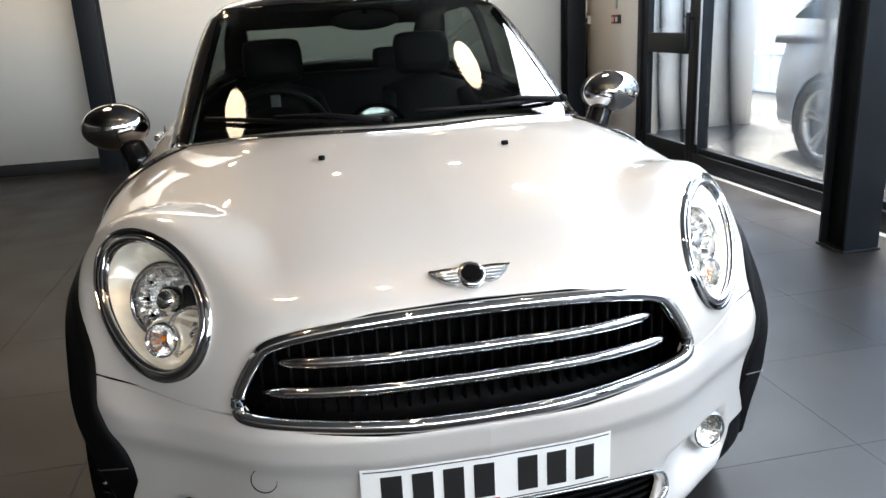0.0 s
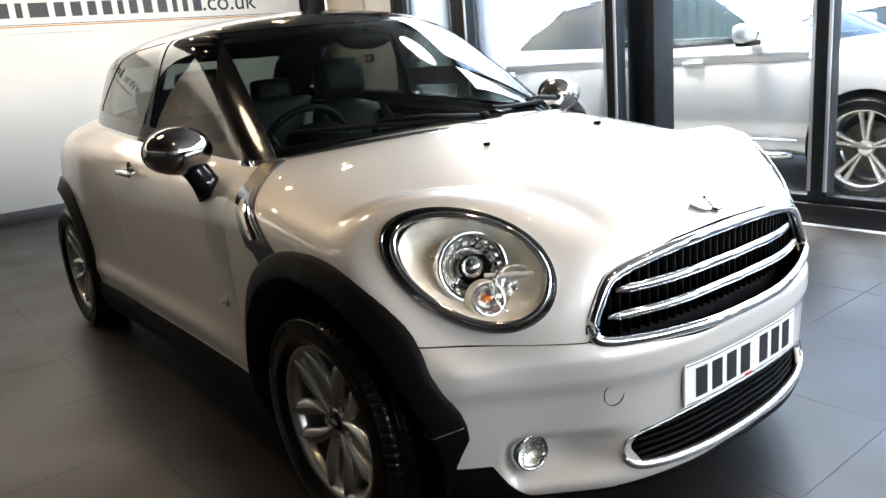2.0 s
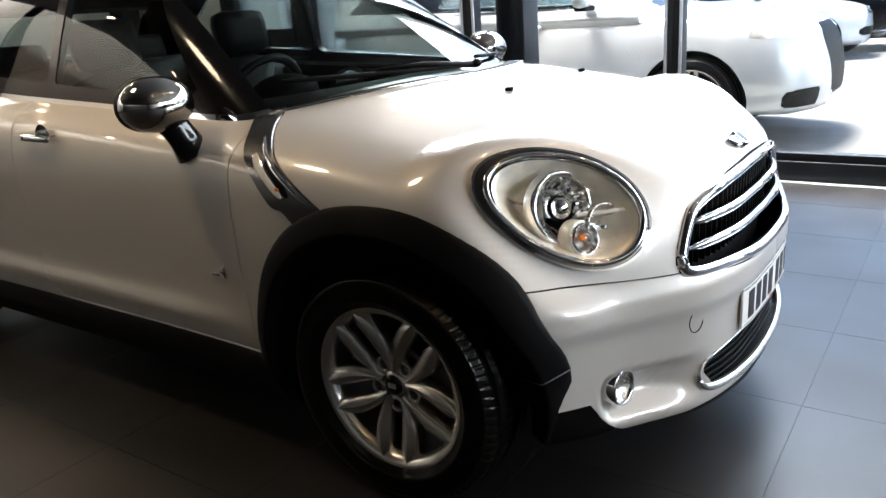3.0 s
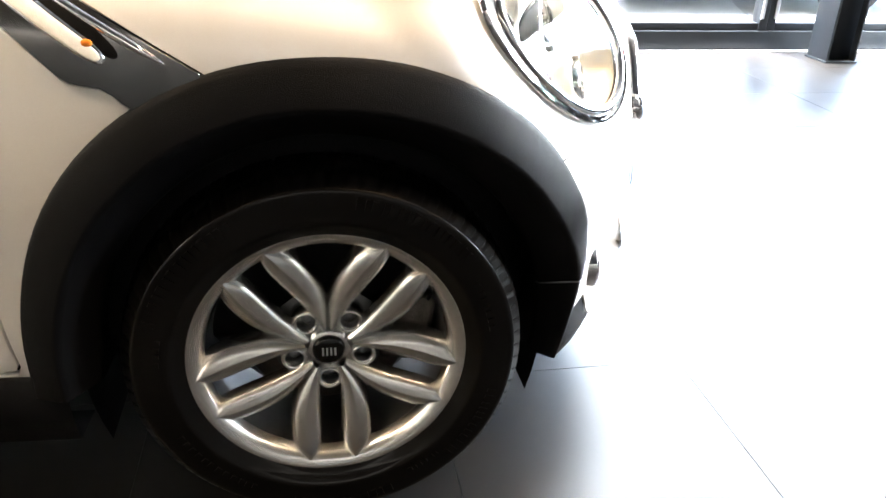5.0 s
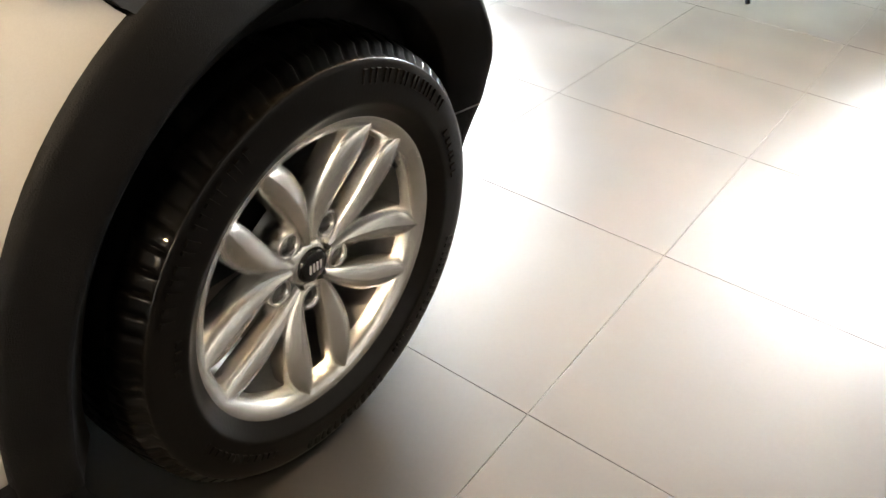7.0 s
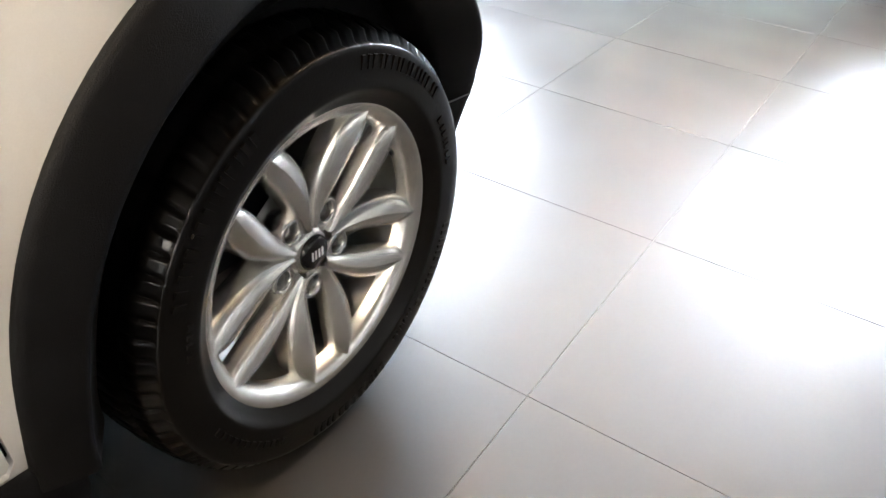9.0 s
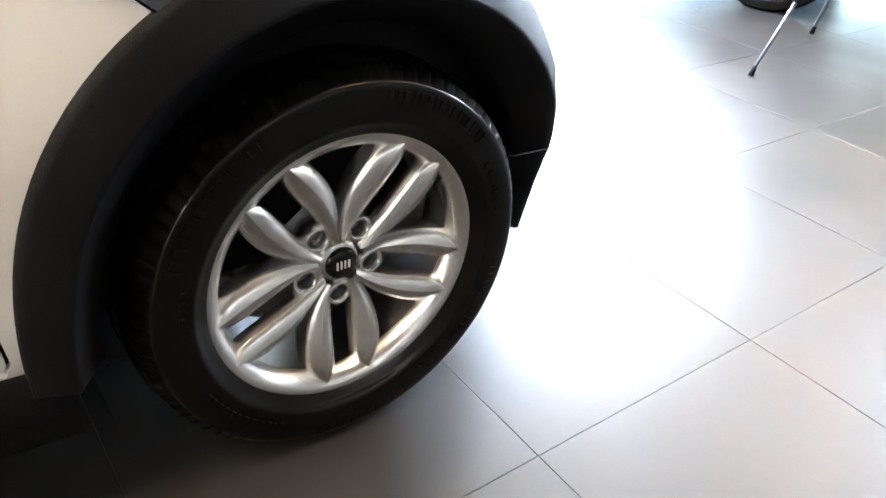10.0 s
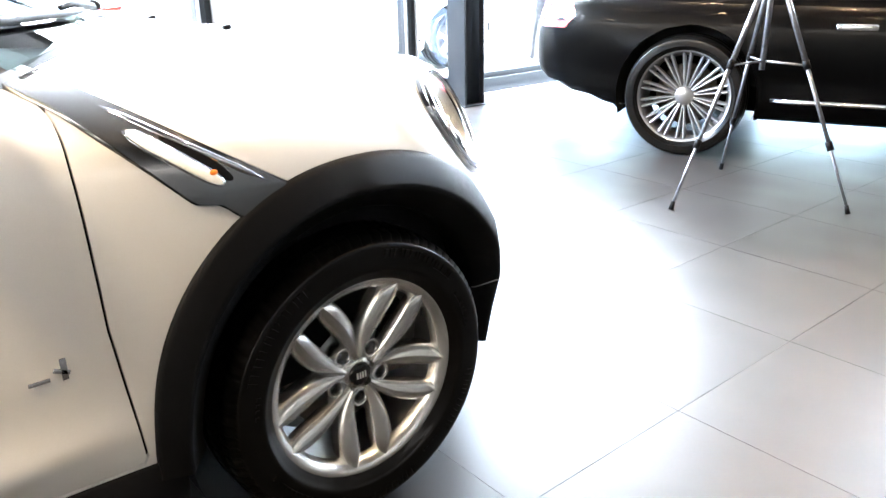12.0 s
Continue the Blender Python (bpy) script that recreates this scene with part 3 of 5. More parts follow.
# lamps under the ceiling
def downlight(x, y):
    d = thing("downlight", "round recessed ceiling downlight with warm light", "ceiling light", "downlights", at=pose(x, y, HIGH))
    part("rim", lathe([(.052, -.001), (.056, -.012), (.07, -.012), (.072, -.001)], 24), WHITE_PLASTIC, d)
    part("diffuser", lathe([(0, -.006), (.052, -.006)], 24), STRIP_GLOW, d)


def pendant(x, y, z):
    d = thing("pendant_lamp", "large round glowing pendant lamp on a thin rod", "pendant lamp", "pendant lamps", at=pose(x, y, z))
    part("shade", lathe([(.05, .13), (.08, .12), (.13, .05), (.152, .005), (.145, .005), (.125, .045), (.07, .11), (0, .115)], 40), ALUMINIUM, d)
    part("diffuser", lathe([(0, .0), (.08, .0), (.144, .008)], 40), LAMP_GLOW, d)
    part("rod", tube([(0, 0, .12), (0, 0, HIGH - z)], .008), FRAME, d)


for x in (-1.5, -.1, 1.1):
    for y in (-6.5, -3.9, -1.3, 3.85, 5.6):
        downlight(x, y)
# two unseen extras, added only to brighten the west end of the north wall
for x in (-2.9, -4.3):
    downlight(x, 5.6)
pendant(-1.23, 1.24, 2.2)
pendant(.97, 1.24, 2.2)

# ---- the silver car ----
def disc(y0, z0, ry, rz):
    return lambda y, z: (np.sqrt(((y - y0) / ry) ** 2 + ((z - z0) / rz) ** 2) - 1) * min(ry, rz)


WHEEL_Z, AXLE = .318, 2.596
car = thing("car", "silver three-door hatchback with black roof and chrome trim", "car", at=pose(0, 0, 0))


def fog_scoop(x, y, z):
    """Depth of the hollow that runs from the fog lamp to the lower intake."""
    s = np.abs(x)
    return .046 * ease((.388 - z) / .05) * ease((z - .238) / .075) * ease((s - .375) / .15) * ease((.668 - s) / .045) * (y < -.3)


V, N, T = skin(body_field, -.05, 2.75, .58, 120, 300, 110)
V = V - N * fog_scoop(V[:, 0], V[:, 1], V[:, 2])[:, None]
SKIN = V, slope(lambda x, y, z: body_field(x, y, z) + fog_scoop(x, y, z), V), T
CABIN = skin(cabin_field, 1.05, 2.3, 1.13, 60, 168, 44)
arch_f, arch_r = disc(0, WHEEL_Z, .425, .470), disc(AXLE, WHEEL_Z, .425, .470)
hole_f, hole_r = disc(0, WHEEL_Z, .418, .465), disc(AXLE, WHEEL_Z, .418, .465)
in_arch = lambda x, y, z: np.maximum(np.minimum(hole_f(y, z), hole_r(y, z)), .4 - np.abs(x))
SKIN = without(SKIN, in_arch)
SKIN = cut(SKIN, lambda x, y, z: -cabin_field(x, y, z) - .012)
corner_z = lambda x: .226 + .09 * np.clip((np.abs(x) - .60) / .085, 0, 1) ** 2
CORNER = cut(cut(SKIN, lambda x, y, z: np.maximum(z - corner_z(x), .226 - z)), lambda x, y, z: np.maximum(y + .30, .60 - np.abs(x)))
SKIN = cut(SKIN, lambda x, y, z: np.where(y > 0, .235 + .06 * np.clip((y - .3) / .2, 0, 1), corner_z(x)) - z)
CABIN = cut(CABIN, lambda x, y, z: -body_field(x, y, z) - .004)

# lines on the body
seam_z = lambda s: .603 + .02 * np.clip((s - .5) / .3, 0, 1)
is_nose = lambda x, y, z: np.maximum(y + .02, z - seam_z(np.abs(x)))
scuttle = polygon([(.143, .776), (.238, .732), (.272, .766), (.318, .774), (.378, .835), (.440, .895), (.482, .938), (.55, .985), (.53, 1.02), (.484, .99)], .003)
is_scuttle = lambda x, y, z: np.maximum(scuttle(y, z), .55 - np.abs(x))
ahead_of_scuttle = lambda y, z: y - (.143 + (z - .776) * 1.62)
door_rule = polygon([(.470, .335), (.497, .60), (.503, .86), (.50, .93), (.56, 1.06), (1.62, 1.10), (1.62, .80), (1.56, .45), (1.50, .335)], .01)
is_door = lambda x, y, z: np.maximum(door_rule(y, z), .5 - np.abs(x))
grille = polygon([(-1, .577), (-1, .787), (0, .787), (.20, .780), (.385, .747), (.462, .632), (.436, .598), (.2, .578)], .012)
is_grille = lambda x, y, z: np.maximum(grille(np.abs(x), z), y + .3)
intake = polygon([(-1, .250), (-1, .372), (.20, .370), (.375, .350), (.395, .318), (.370, .276), (.2, .252)], .008)
is_intake = lambda x, y, z: np.maximum(intake(np.abs(x), z), y + .3)

side = lambda s: (lambda x, y, z: -s * x)

# body panels
rest = SKIN
lamp_all = egg(1.0)
rest = without(rest, lamp_all)
rest = without(rest, lambda x, y, z: is_grille(x, y, z))
rest = without(rest, is_intake)
nose = cut(rest, is_nose)
bumper_mesh = cut(nose, lambda x, y, z: z - seam_z(np.abs(x)) + .002)
bumper = panel("front_bumper", bumper_mesh, PAINT, car, label="silver painted front bumper")
for s in (-1, 1):
    panel("corner_trim", cut(CORNER, side(s)), CLADDING, bumper, -.004, .05, "matt black lower corner trim")
upper = without(rest, is_nose)
upper = without(upper, is_scuttle)
bonnet = cut(upper, lambda x, y, z: np.maximum(ahead_of_scuttle(y, z), y - .75))
bonnet = cut(bonnet, lambda x, y, z: seam_z(np.abs(x)) + .002 - z - 9 * (y > .1))
panel("bonnet", bonnet, PAINT, car, label="silver clamshell bonnet")
back = without(upper, lambda x, y, z: ahead_of_scuttle(y, z) - .0)
for s in (-1, 1):
    half = cut(back, side(s))
    doorp = panel("door", cut(half, lambda x, y, z: is_door(x, y, z) + .003), PAINT, car, label="closed silver car door")
    panel("front_wing", cut(without(half, lambda x, y, z: is_door(x, y, z) - .002), lambda x, y, z: y - .9), PAINT, car)
    panel("rear_quarter", cut(without(half, lambda x, y, z: is_door(x, y, z) - .002), lambda x, y, z: .9 - y), PAINT, car)
    # door furniture
    hx = s * (surface_x(body_field, 1.42, .905) + .002)
    h = part("door_handle", box(.02, .17, .024, pose(hx + s * .028, 1.42, .908), .009), CHROME, doorp, "chrome pull handle")
    for yy in (1.355, 1.485):
        part("handle_post", box(.04, .022, .018, pose(hx + s * .01, yy, .908), .005), CHROME, doorp)
    part("handle_recess", lathe([(0, 0), (.03, .0005), (.042, .003), (.046, .0035)], 28, pose(hx - s * .002, 1.42, .905, 0, s * 90, 0)), GLOSS_BLACK, doorp)
    bx = s * (surface_x(body_field, .575, .552) + .003)
    bd = box(.004, .032, .007, pose(bx, .60, .545), .001)
    bd = box(.004, .010, .038, pose(bx, .562, .556), .001, bm=bd)
    bd = box(.004, .026, .008, pose(bx, .566, .553, 25, 0, 0), .001, bm=bd)
    part("door_badge", bd, CHROME, doorp, "small chrome badge")

# dark layer in the gaps
INNER = skin(lambda x, y, z: body_field(x, y, z) + .022 + fog_scoop(x, y, z), -.05, 2.75, .58, 70, 110, 28)
INNER = cut(without(INNER, lambda x, y, z: np.minimum(is_grille(x, y, z), np.minimum(is_intake(x, y, z), egg(1.08)(x, y, z)))), lambda x, y, z: -cabin_field(x, y, z) - .02)
INNER = without(cut(without(INNER, in_arch), lambda x, y, z: .24 - z), lambda x, y, z: .0005 - fog_scoop(x, y, z))
panel("inner_shell", INNER, DARK, car, depth=0)
TUB = skin(lambda x, y, z: np.maximum(body_field(x, y, z) + .09, z - .965), .75, 2.6, .6, 50, 90, 24)
TUB = cut(TUB, lambda x, y, z: z - .955)
panel("cabin_tub", TUB, DARK, car, depth=0, flip=True)
UNDER = grid_mesh(lambda u, v: ((u - .5) * (.86 if v < .2 else 1.3), -.56 + 3.6 * v, .215 + .02 * math.sin(9 * v)), 6, 40)
part("underbody", UNDER, LINER, car)

def rounded(points, turns):
    """Cuts the corners of a closed line of points."""
    for _ in range(turns):
        points = [tuple((1 - w) * p + w * q for p, q in zip(a, b)) for a, b in zip(points, points[1:] + points[:1]) for w in (.25, .75)]
    return points + points[:1]


def plaque(s, a, b, half, lift):
    """A slightly domed lozenge with round ends, lying on the flank from a to b in (y, z)."""
    along = Vector((b[0] - a[0], b[1] - a[1]))
    across = Vector((-along.y, along.x)).normalized()

    def at(u, v):
        q = 2 * (.5 - .5 * math.cos(math.pi * u)) - 1
        w = half * (1 - abs(q) ** 5) ** .5
        e = 2 * v - 1
        y, z = Vector(a) + along * (q + 1) / 2 + across * e * w
        drop = .012 * (v in (0, 1) or u in (0, 1))
        return (s * (surface_x(body_field, y, z) + lift + .002 * (1 - e * e) * (1 - q * q) - drop), y, z)
    bm = grid_mesh(at, 24, 8)
    bmesh.ops.recalc_face_normals(bm, faces=bm.faces)
    return bm


# chrome and black side scuttles
for s in (-1, 1):
    q = panel("side_scuttle", cut(cut(SKIN, side(s)), lambda x, y, z: is_scuttle(x, y, z) + .003), SCUTTLE, car, .006, .02, "dark chrome side scuttle")
    part("lens_recess", plaque(s, (.252, .806), (.360, .903), .013, .0075), DARK, q)
    part("chrome_rim", plaque(s, (.268, .801), (.404, .906), .0165, .0095), CHROME, q)
    part("repeater_lens", plaque(s, (.272, .804), (.400, .903), .0125, .0115), LENS_WHITE, q, "milky white repeater lens")
    edge = [(.19 + .25 * k / 16, .793 + .157 * k / 16) for k in range(17)]
    part("chrome_ridge", tube([(s * (surface_x(body_field, y, z) + .004), y, z) for y, z in edge], [.007 * min(1, .2 + .3 * k, .2 + .3 * (16 - k)) for k in range(17)], 10), CHROME, q, "bright ridge along the scuttle")
    bulb = ball(.003, .007, .005, pose(s * (surface_x(body_field, .285, .825) + .012), .285, .825))
    part("amber_bulb", bulb, AMBER, q)

# wheel arch cladding, liners, sills
def cladding(yc, s, parent):
    a0, a1 = (-.062, 1.02)

    def at(u, v):
        ang = math.pi * (a0 + (a1 - a0) * u)
        c, sn = math.cos(ang), math.sin(ang)
        ro = (.464 if c > 0 else .448, .485)
        ri = (.372 if c > 0 else .352, .370)
        fat = (abs(c) ** 2.2 + abs(sn) ** 2.2) ** (-1 / 2.2)
        w = [0, 0, .03, .10, .50, .57, .62, .97, 1.0, 1.0, 1.0][round(v * 10)]
        x = [-.012, .003, .009, .012, .028, .028, .019, -.024, -.034, -.06, -.16][round(v * 10)]
        y = yc - c * (fat * ro[0] + (ri[0] - fat * ro[0]) * w)
        z = WHEEL_Z + sn * (fat * ro[1] + (ri[1] - fat * ro[1]) * w)
        base = surface_x(body_field, y, max(z, .33))
        n = Vector((1, -(surface_x(body_field, y + .01, max(z, .33)) - surface_x(body_field, y - .01, max(z, .33))) / .02, 0)).normalized()
        x *= 1.2 if c > 0 and x > 0 else 1
        low = max(.432 - z, 0) if c > 0 else 0
        y += low * .22 * max(0, 1 - w)
        base -= low * .15
        return (s * (base + x * n.x), y + x * n.y * (1 if x > 0 else .3), max(z, .225 if c > 0 else .288))
    bm = grid_mesh(at, 56, 10)
    bmesh.ops.recalc_face_normals(bm, faces=bm.faces)
    c = part("arch_cladding", bm, CLADDING, parent, "matt black plastic wheel arch cladding")
    if yc == 0:
        pts = [Vector(at(7 / 56, v / 10)) + Vector((s * .002, 0, 0)) for v in range(2, 9)]
        part("cladding_joint", tube(pts, .0014, 6), STEEL, c)
    return c


for yc in (0, AXLE):
    for s in (-1, 1):
        c = cladding(yc, s, car)
        own = grid_mesh(lambda u, v: (s * (.42 + (surface_x(body_field, yc - .385 * math.cos(math.pi * (-.12 + 1.24 * u)), .40) - .46) * v), yc - .385 * math.cos(math.pi * (-.12 + 1.24 * u)), WHEEL_Z + .40 * math.sin(math.pi * (-.12 + 1.24 * u))), 40, 3)
        own = grid_mesh(lambda u, v: (s * .42, yc - .385 * v * math.cos(math.pi * (-.12 + 1.24 * u)), WHEEL_Z + .40 * v * math.sin(math.pi * (-.12 + 1.24 * u))), 40, 3, own)
        part("arch_liner", own, LINER, car)
for s in (-1, 1):
    sl = grid_mesh(lambda u, v: (s * (surface_x(body_field, .40 + 1.80 * u, .33) + (.0, .006, .004, -.012, -.10)[round(v * 4)]), .40 + 1.80 * u, (.322, .316, .25, .19, .18)[round(v * 4)]), 24, 4)
    part("sill_trim", sl, DARK, car, "matt black sill trim")
chin = grid_mesh(lambda u, v: ((u - .5) * 1.22 * (1 - .06 * v), surface_y(body_field, (u - .5) * 1.22, .235) + (.006, -.002, .002, .06)[round(v * 3)], (.234, .228, .214, .205)[round(v * 3)]), 40, 3)
part("chin_spoiler", chin, CLADDING, car, "matt black lower lip")

# glasshouse
pillar_s = lambda z: .64 - .30 * (z - 1.0)
is_screen = lambda x, y, z: np.maximum(np.maximum(np.abs(x) - pillar_s(z), z - 1.405), y - 1.15)
door_glass = polygon([(.76, 1.034), (1.06, 1.372), (1.20, 1.392), (1.475, 1.395), (1.51, 1.075)], .008)
quarter = polygon([(1.575, 1.082), (1.545, 1.390), (1.95, 1.370), (2.14, 1.345), (2.44, 1.125)], .008)
is_door_glass = lambda x, y, z: np.maximum(door_glass(y, z), .3 - np.abs(x))
is_quarter = lambda x, y, z: np.maximum(quarter(y, z), .3 - np.abs(x))
is_rear_glass = lambda x, y, z: np.maximum(np.maximum(np.abs(x) - .50, 2.55 - y), np.maximum(z - 1.335, 1.085 - z))
shell = without(without(without(without(CABIN, is_screen), is_door_glass), is_quarter), is_rear_glass)
is_roof = lambda x, y, z: 1.412 + .0 * x - z
belt = lambda x, y, z: body_field(x, y, z) - .009
roof = panel("roof", cut(shell, lambda x, y, z: np.maximum(is_roof(x, y, z), -belt(x, y, z))), GLOSS_BLACK, car, label="gloss black roof")
panel("pillar_frame", cut(shell, lambda x, y, z: np.maximum(-is_roof(x, y, z), -belt(x, y, z))), GLOSS_BLACK, car, depth=.03, label="gloss black pillars")
panel("belt_moulding", cut(shell, belt), CHROME, car, .006, .012, "chrome beltline moulding")
panel("headlining", cut(skin(lambda x, y, z: cabin_field(x, y, z) + .035, 1.05, 2.3, 1.13, 30, 80, 20), lambda x, y, z: 1.40 - z), DARK, car, depth=0, flip=True)
ws = panel("windscreen", cut(CABIN, is_screen), GLASS_CAR, car, -.003, 0, "clear windscreen")
for s in (-1, 1):
    panel("door_glass", cut(cut(CABIN, is_door_glass), side(s)), GLASS_CAR, car, -.003, 0)
    panel("quarter_glass", cut(cut(CABIN, is_quarter), side(s)), GLASS_CAR, car, -.003, 0)
panel("rear_glass", cut(CABIN, is_rear_glass), GLASS_CAR, car, -.003, 0)

# radiator grille
ring = [(0, .782), (.22, .775), (.402, .748), (.436, .715), (.486, .624), (.458, .593), (.2, .582), (0, .581)]
ring = ring + [(-x, z) for x, z in ring[-2:0:-1]]
ring3 = rounded([(x, surface_y(body_field, x, z) - .004, z) for x, z in ring], 4)
ring = rounded(ring, 2)
gr = part("grille_surround", tube(ring3, .0145, 14, caps=False), CHROME, car, "rounded chrome grille surround")
part("grille_gasket", tube([(x * 1.01, surface_y(body_field, x * 1.01, .68 + (z - .68) * 1.04) + .006, .68 + (z - .68) * 1.04) for x, z in ring], .009, 8, caps=False), DARK, gr)
part("grille_backing", grid_mesh(lambda u, v: ((u - .5) * .95, surface_y(body_field, (u - .5) * .95, .66) + .062, .56 + (.235 - .45 * (u - .5) ** 2) * v), 24, 4), GRILLE_BLACK, gr)
for k in range(-15, 16):
    x = k * .0285
    y = surface_y(body_field, x, .66) + .048
    zt = .770 - .12 * x * x
    part("grille_slat", box(.006, .04, zt - .585, pose(x, y, (zt + .585) / 2)), GRILLE_BLACK, gr)
for z0, w, d in ((.708, .392, .03), (.650, .425, .02)):
    pts = [(x, surface_y(body_field, x, z0) - .004 + .014 * (abs(x) / w) ** 6, z0 - d * x * x) for x in np.linspace(-w, w, 41)]
    part("grille_bar", tube(pts, [.0125 * min(1, .35 + 9 * (1 - abs(p[0]) / w)) for p in pts], 12), CHROME, gr, "rounded chrome grille bar")
lip = [(0, .370), (.20, .368), (.35, .354), (.424, .338), (.418, .272), (.31, .256), (.15, .250), (0, .249)]
lip = rounded([(x, surface_y(body_field, x, z) + .002, z) for x, z in lip + [(-x, z) for x, z in lip[-2:0:-1]]], 4)
part("intake_rim", tube(lip, [.0035 + .0085 * max(0, min(1, (.325 - p[2]) / .06)) for p in lip], 12, caps=False), SATIN, bumper, "satin silver rim round the lower intake")
mesh_back = grid_mesh(lambda u, v: ((u - .5) * .86, surface_y(body_field, (u - .5) * .86, .30) + .05, .235 + .15 * v), 20, 3)
part("intake_backing", mesh_back, GRILLE_BLACK, bumper)
part("intake_floor", grid_mesh(lambda u, v: ((u - .5) * .80, surface_y(body_field, (u - .5) * .80, .26) + .004 + .05 * v, .249 + .004 * v), 20, 2), CLADDING, bumper)
for z in (.268, .285, .302, .319, .336, .353):
    part("intake_slat", tube([(x, surface_y(body_field, x, z) + .026, z) for x in np.linspace(-.40, .40, 21)], .004, 6), CLADDING, bumper)

# headlamps
def lamp_line(s, scale):
    """A closed line on the skin, along the lamp's outline drawn in by scale."""
    f = np.array((-s, 1, 1))
    out = []
    for k in range(73):
        a = 2 * math.pi * k / 72
        lo, hi = 0, .3
        for _ in range(20):
            r = (lo + hi) / 2
            lo, hi = (r, hi) if lamp_oval(r * math.cos(a) - .009, r * math.sin(a) + .002) < scale else (lo, r)
        p = LAMP_C + LAMP_U * r * math.cos(a) + LAMP_V * r * math.sin(a)
        lo, hi = -.15, .15
        for _ in range(20):
            d = (lo + hi) / 2
            q = p + LAMP_N * d
            lo, hi = (d, hi) if body_field(q[0], q[1], q[2]) < 0 else (lo, d)
        out.append(tuple((p + LAMP_N * (d + .006)) * f))
    return out


def headlamp(s):
    half = cut(SKIN, side(s))
    inner = egg(.835, .011, -.003)
    lampo = panel("headlamp_bezel", without(cut(half, lamp_all), inner), DARK_CHROME, car, .008, .016, "dark chrome headlamp bezel")
    part("bezel_ring", tube(lamp_line(s, .885), .0085, 12, caps=False), CHROME, lampo, "bright rounded ring round the lens")
    panel("edge_bead", without(cut(half, egg(1.004)), egg(.975)), CHROME, lampo, .011, .02)
    panel("lens", cut(half, inner), LENS, lampo, .006, 0, "clear headlamp lens").visible_shadow = False
    V, N, T = cut(half, inner)
    u, v, _ = lamp_axes(V[:, 0], V[:, 1], V[:, 2])
    e = lamp_oval(u - .011, v + .003) / .835
    V = V - N * (.004 + .085 * ease((1 - e) * 2.4))[:, None]
    panel("reflector_bowl", (V, facet_normals(V, T), T), LAMP_HOUSING, lampo, depth=0)
    f = np.array((-s, 1, 1))
    nn = Vector(LAMP_N * f)
    c0 = Vector(LAMP_C * f)
    uu, vv = Vector(LAMP_U * f), Vector(LAMP_V * f)
    aim = (nn * .55 + Vector((0, -1, 0)) * .65).normalized()
    rot = aim.to_track_quat("Z", "Y").to_matrix().to_4x4()

    def at(u, v, d):
        return Matrix.Translation(c0 + uu * u + vv * v - nn * d) @ rot
    pr = at(-.006, .000, .014) @ Matrix.Diagonal((1.06, 1.06, 1.0, 1))
    part("projector_ring", lathe([(.070, -.03), (.073, .012), (.078, .017), (.083, .010), (.085, -.02)], 48, pr), CHROME, lampo)
    part("projector_bowl", lathe([(0, -.055), (.02, -.05), (.045, -.032), (.062, -.010), (.071, .010)], 14, pr), REFLECTOR, lampo, smooth=False)
    part("bulb_shield", lathe([(0, .022), (.016, .021), (.024, .012), (.025, -.03)], 28, pr), CHROME, lampo)
    part("bulb_shield_band", lathe([(.0255, -.012), (.0285, -.010), (.0285, -.002), (.0255, 0)], 28, pr), DARK, lampo)
    for k in range(20):
        a = 2 * math.pi * k / 20
        part("facet", box(.003, .011, .034, pr @ pose(.057 * math.cos(a), .057 * math.sin(a), -.012, 0, 34, math.degrees(a)), .001), REFLECTOR if k % 2 else CHROME, lampo)
    iq = at(.042, -.078, .006)
    part("indicator_ring", lathe([(.030, -.03), (.033, .01), (.037, .012), (.039, .004), (.039, -.03)], 32, iq), CHROME, lampo)
    part("indicator_bowl", lathe([(0, -.02), (.02, -.016), (.031, .0)], 12, iq), REFLECTOR, lampo, smooth=False)
    part("indicator_bulb", ball(.009, .008, .009, iq @ pose(.0, .002, -.004)), AMBER, lampo, "amber indicator bulb")
    part("indicator_lens", lathe([(0, .016), (.02, .013), (.032, .004)], 32, iq), LENS, lampo)
    part("indicator_shroud", lathe([(.040, -.035), (.040, .000), (.044, -.004), (.048, -.035)], 32, iq), LAMP_HOUSING, lampo)
    sb = at(.094, -.046, .040)
    part("side_bowl", lathe([(0, -.035), (.025, -.028), (.045, -.006), (.054, .016), (.058, .016), (.060, .0)], 24, sb), REFLECTOR, lampo)
    part("side_bulb", lathe([(0, .012), (.008, .010), (.010, -.03)], 16, sb), CHROME, lampo)
    tb = at(-.105, .058, .030)
    part("corner_bowl", lathe([(0, -.025), (.018, -.018), (.032, .004), (.036, .006), (.038, -.004)], 20, tb), REFLECTOR, lampo)
    part("corner_bulb", ball(.009, .009, .012, tb @ pose(0, 0, -.004)), LENS_WHITE, lampo)
    arc = [c0 + uu * (-.070 + .03 * math.sin(q * math.pi)) + vv * (-.085 + .17 * q) - nn * (.022 + .01 * math.sin(q * math.pi)) for q in np.linspace(0, 1, 14)]
    part("divider_arc", tube(arc, .0035, 8), CHROME, lampo)
    shelf = Matrix.Translation(c0 + uu * .088 - vv * .016 - nn * .026) @ Matrix((uu, vv, nn)).transposed().to_4x4() @ pose(0, 0, 0, 0, 10, 6)
    part("shelf", box(.125, .009, .034, shelf, .002), LENS_WHITE, lampo, "white shelf inside the lamp")
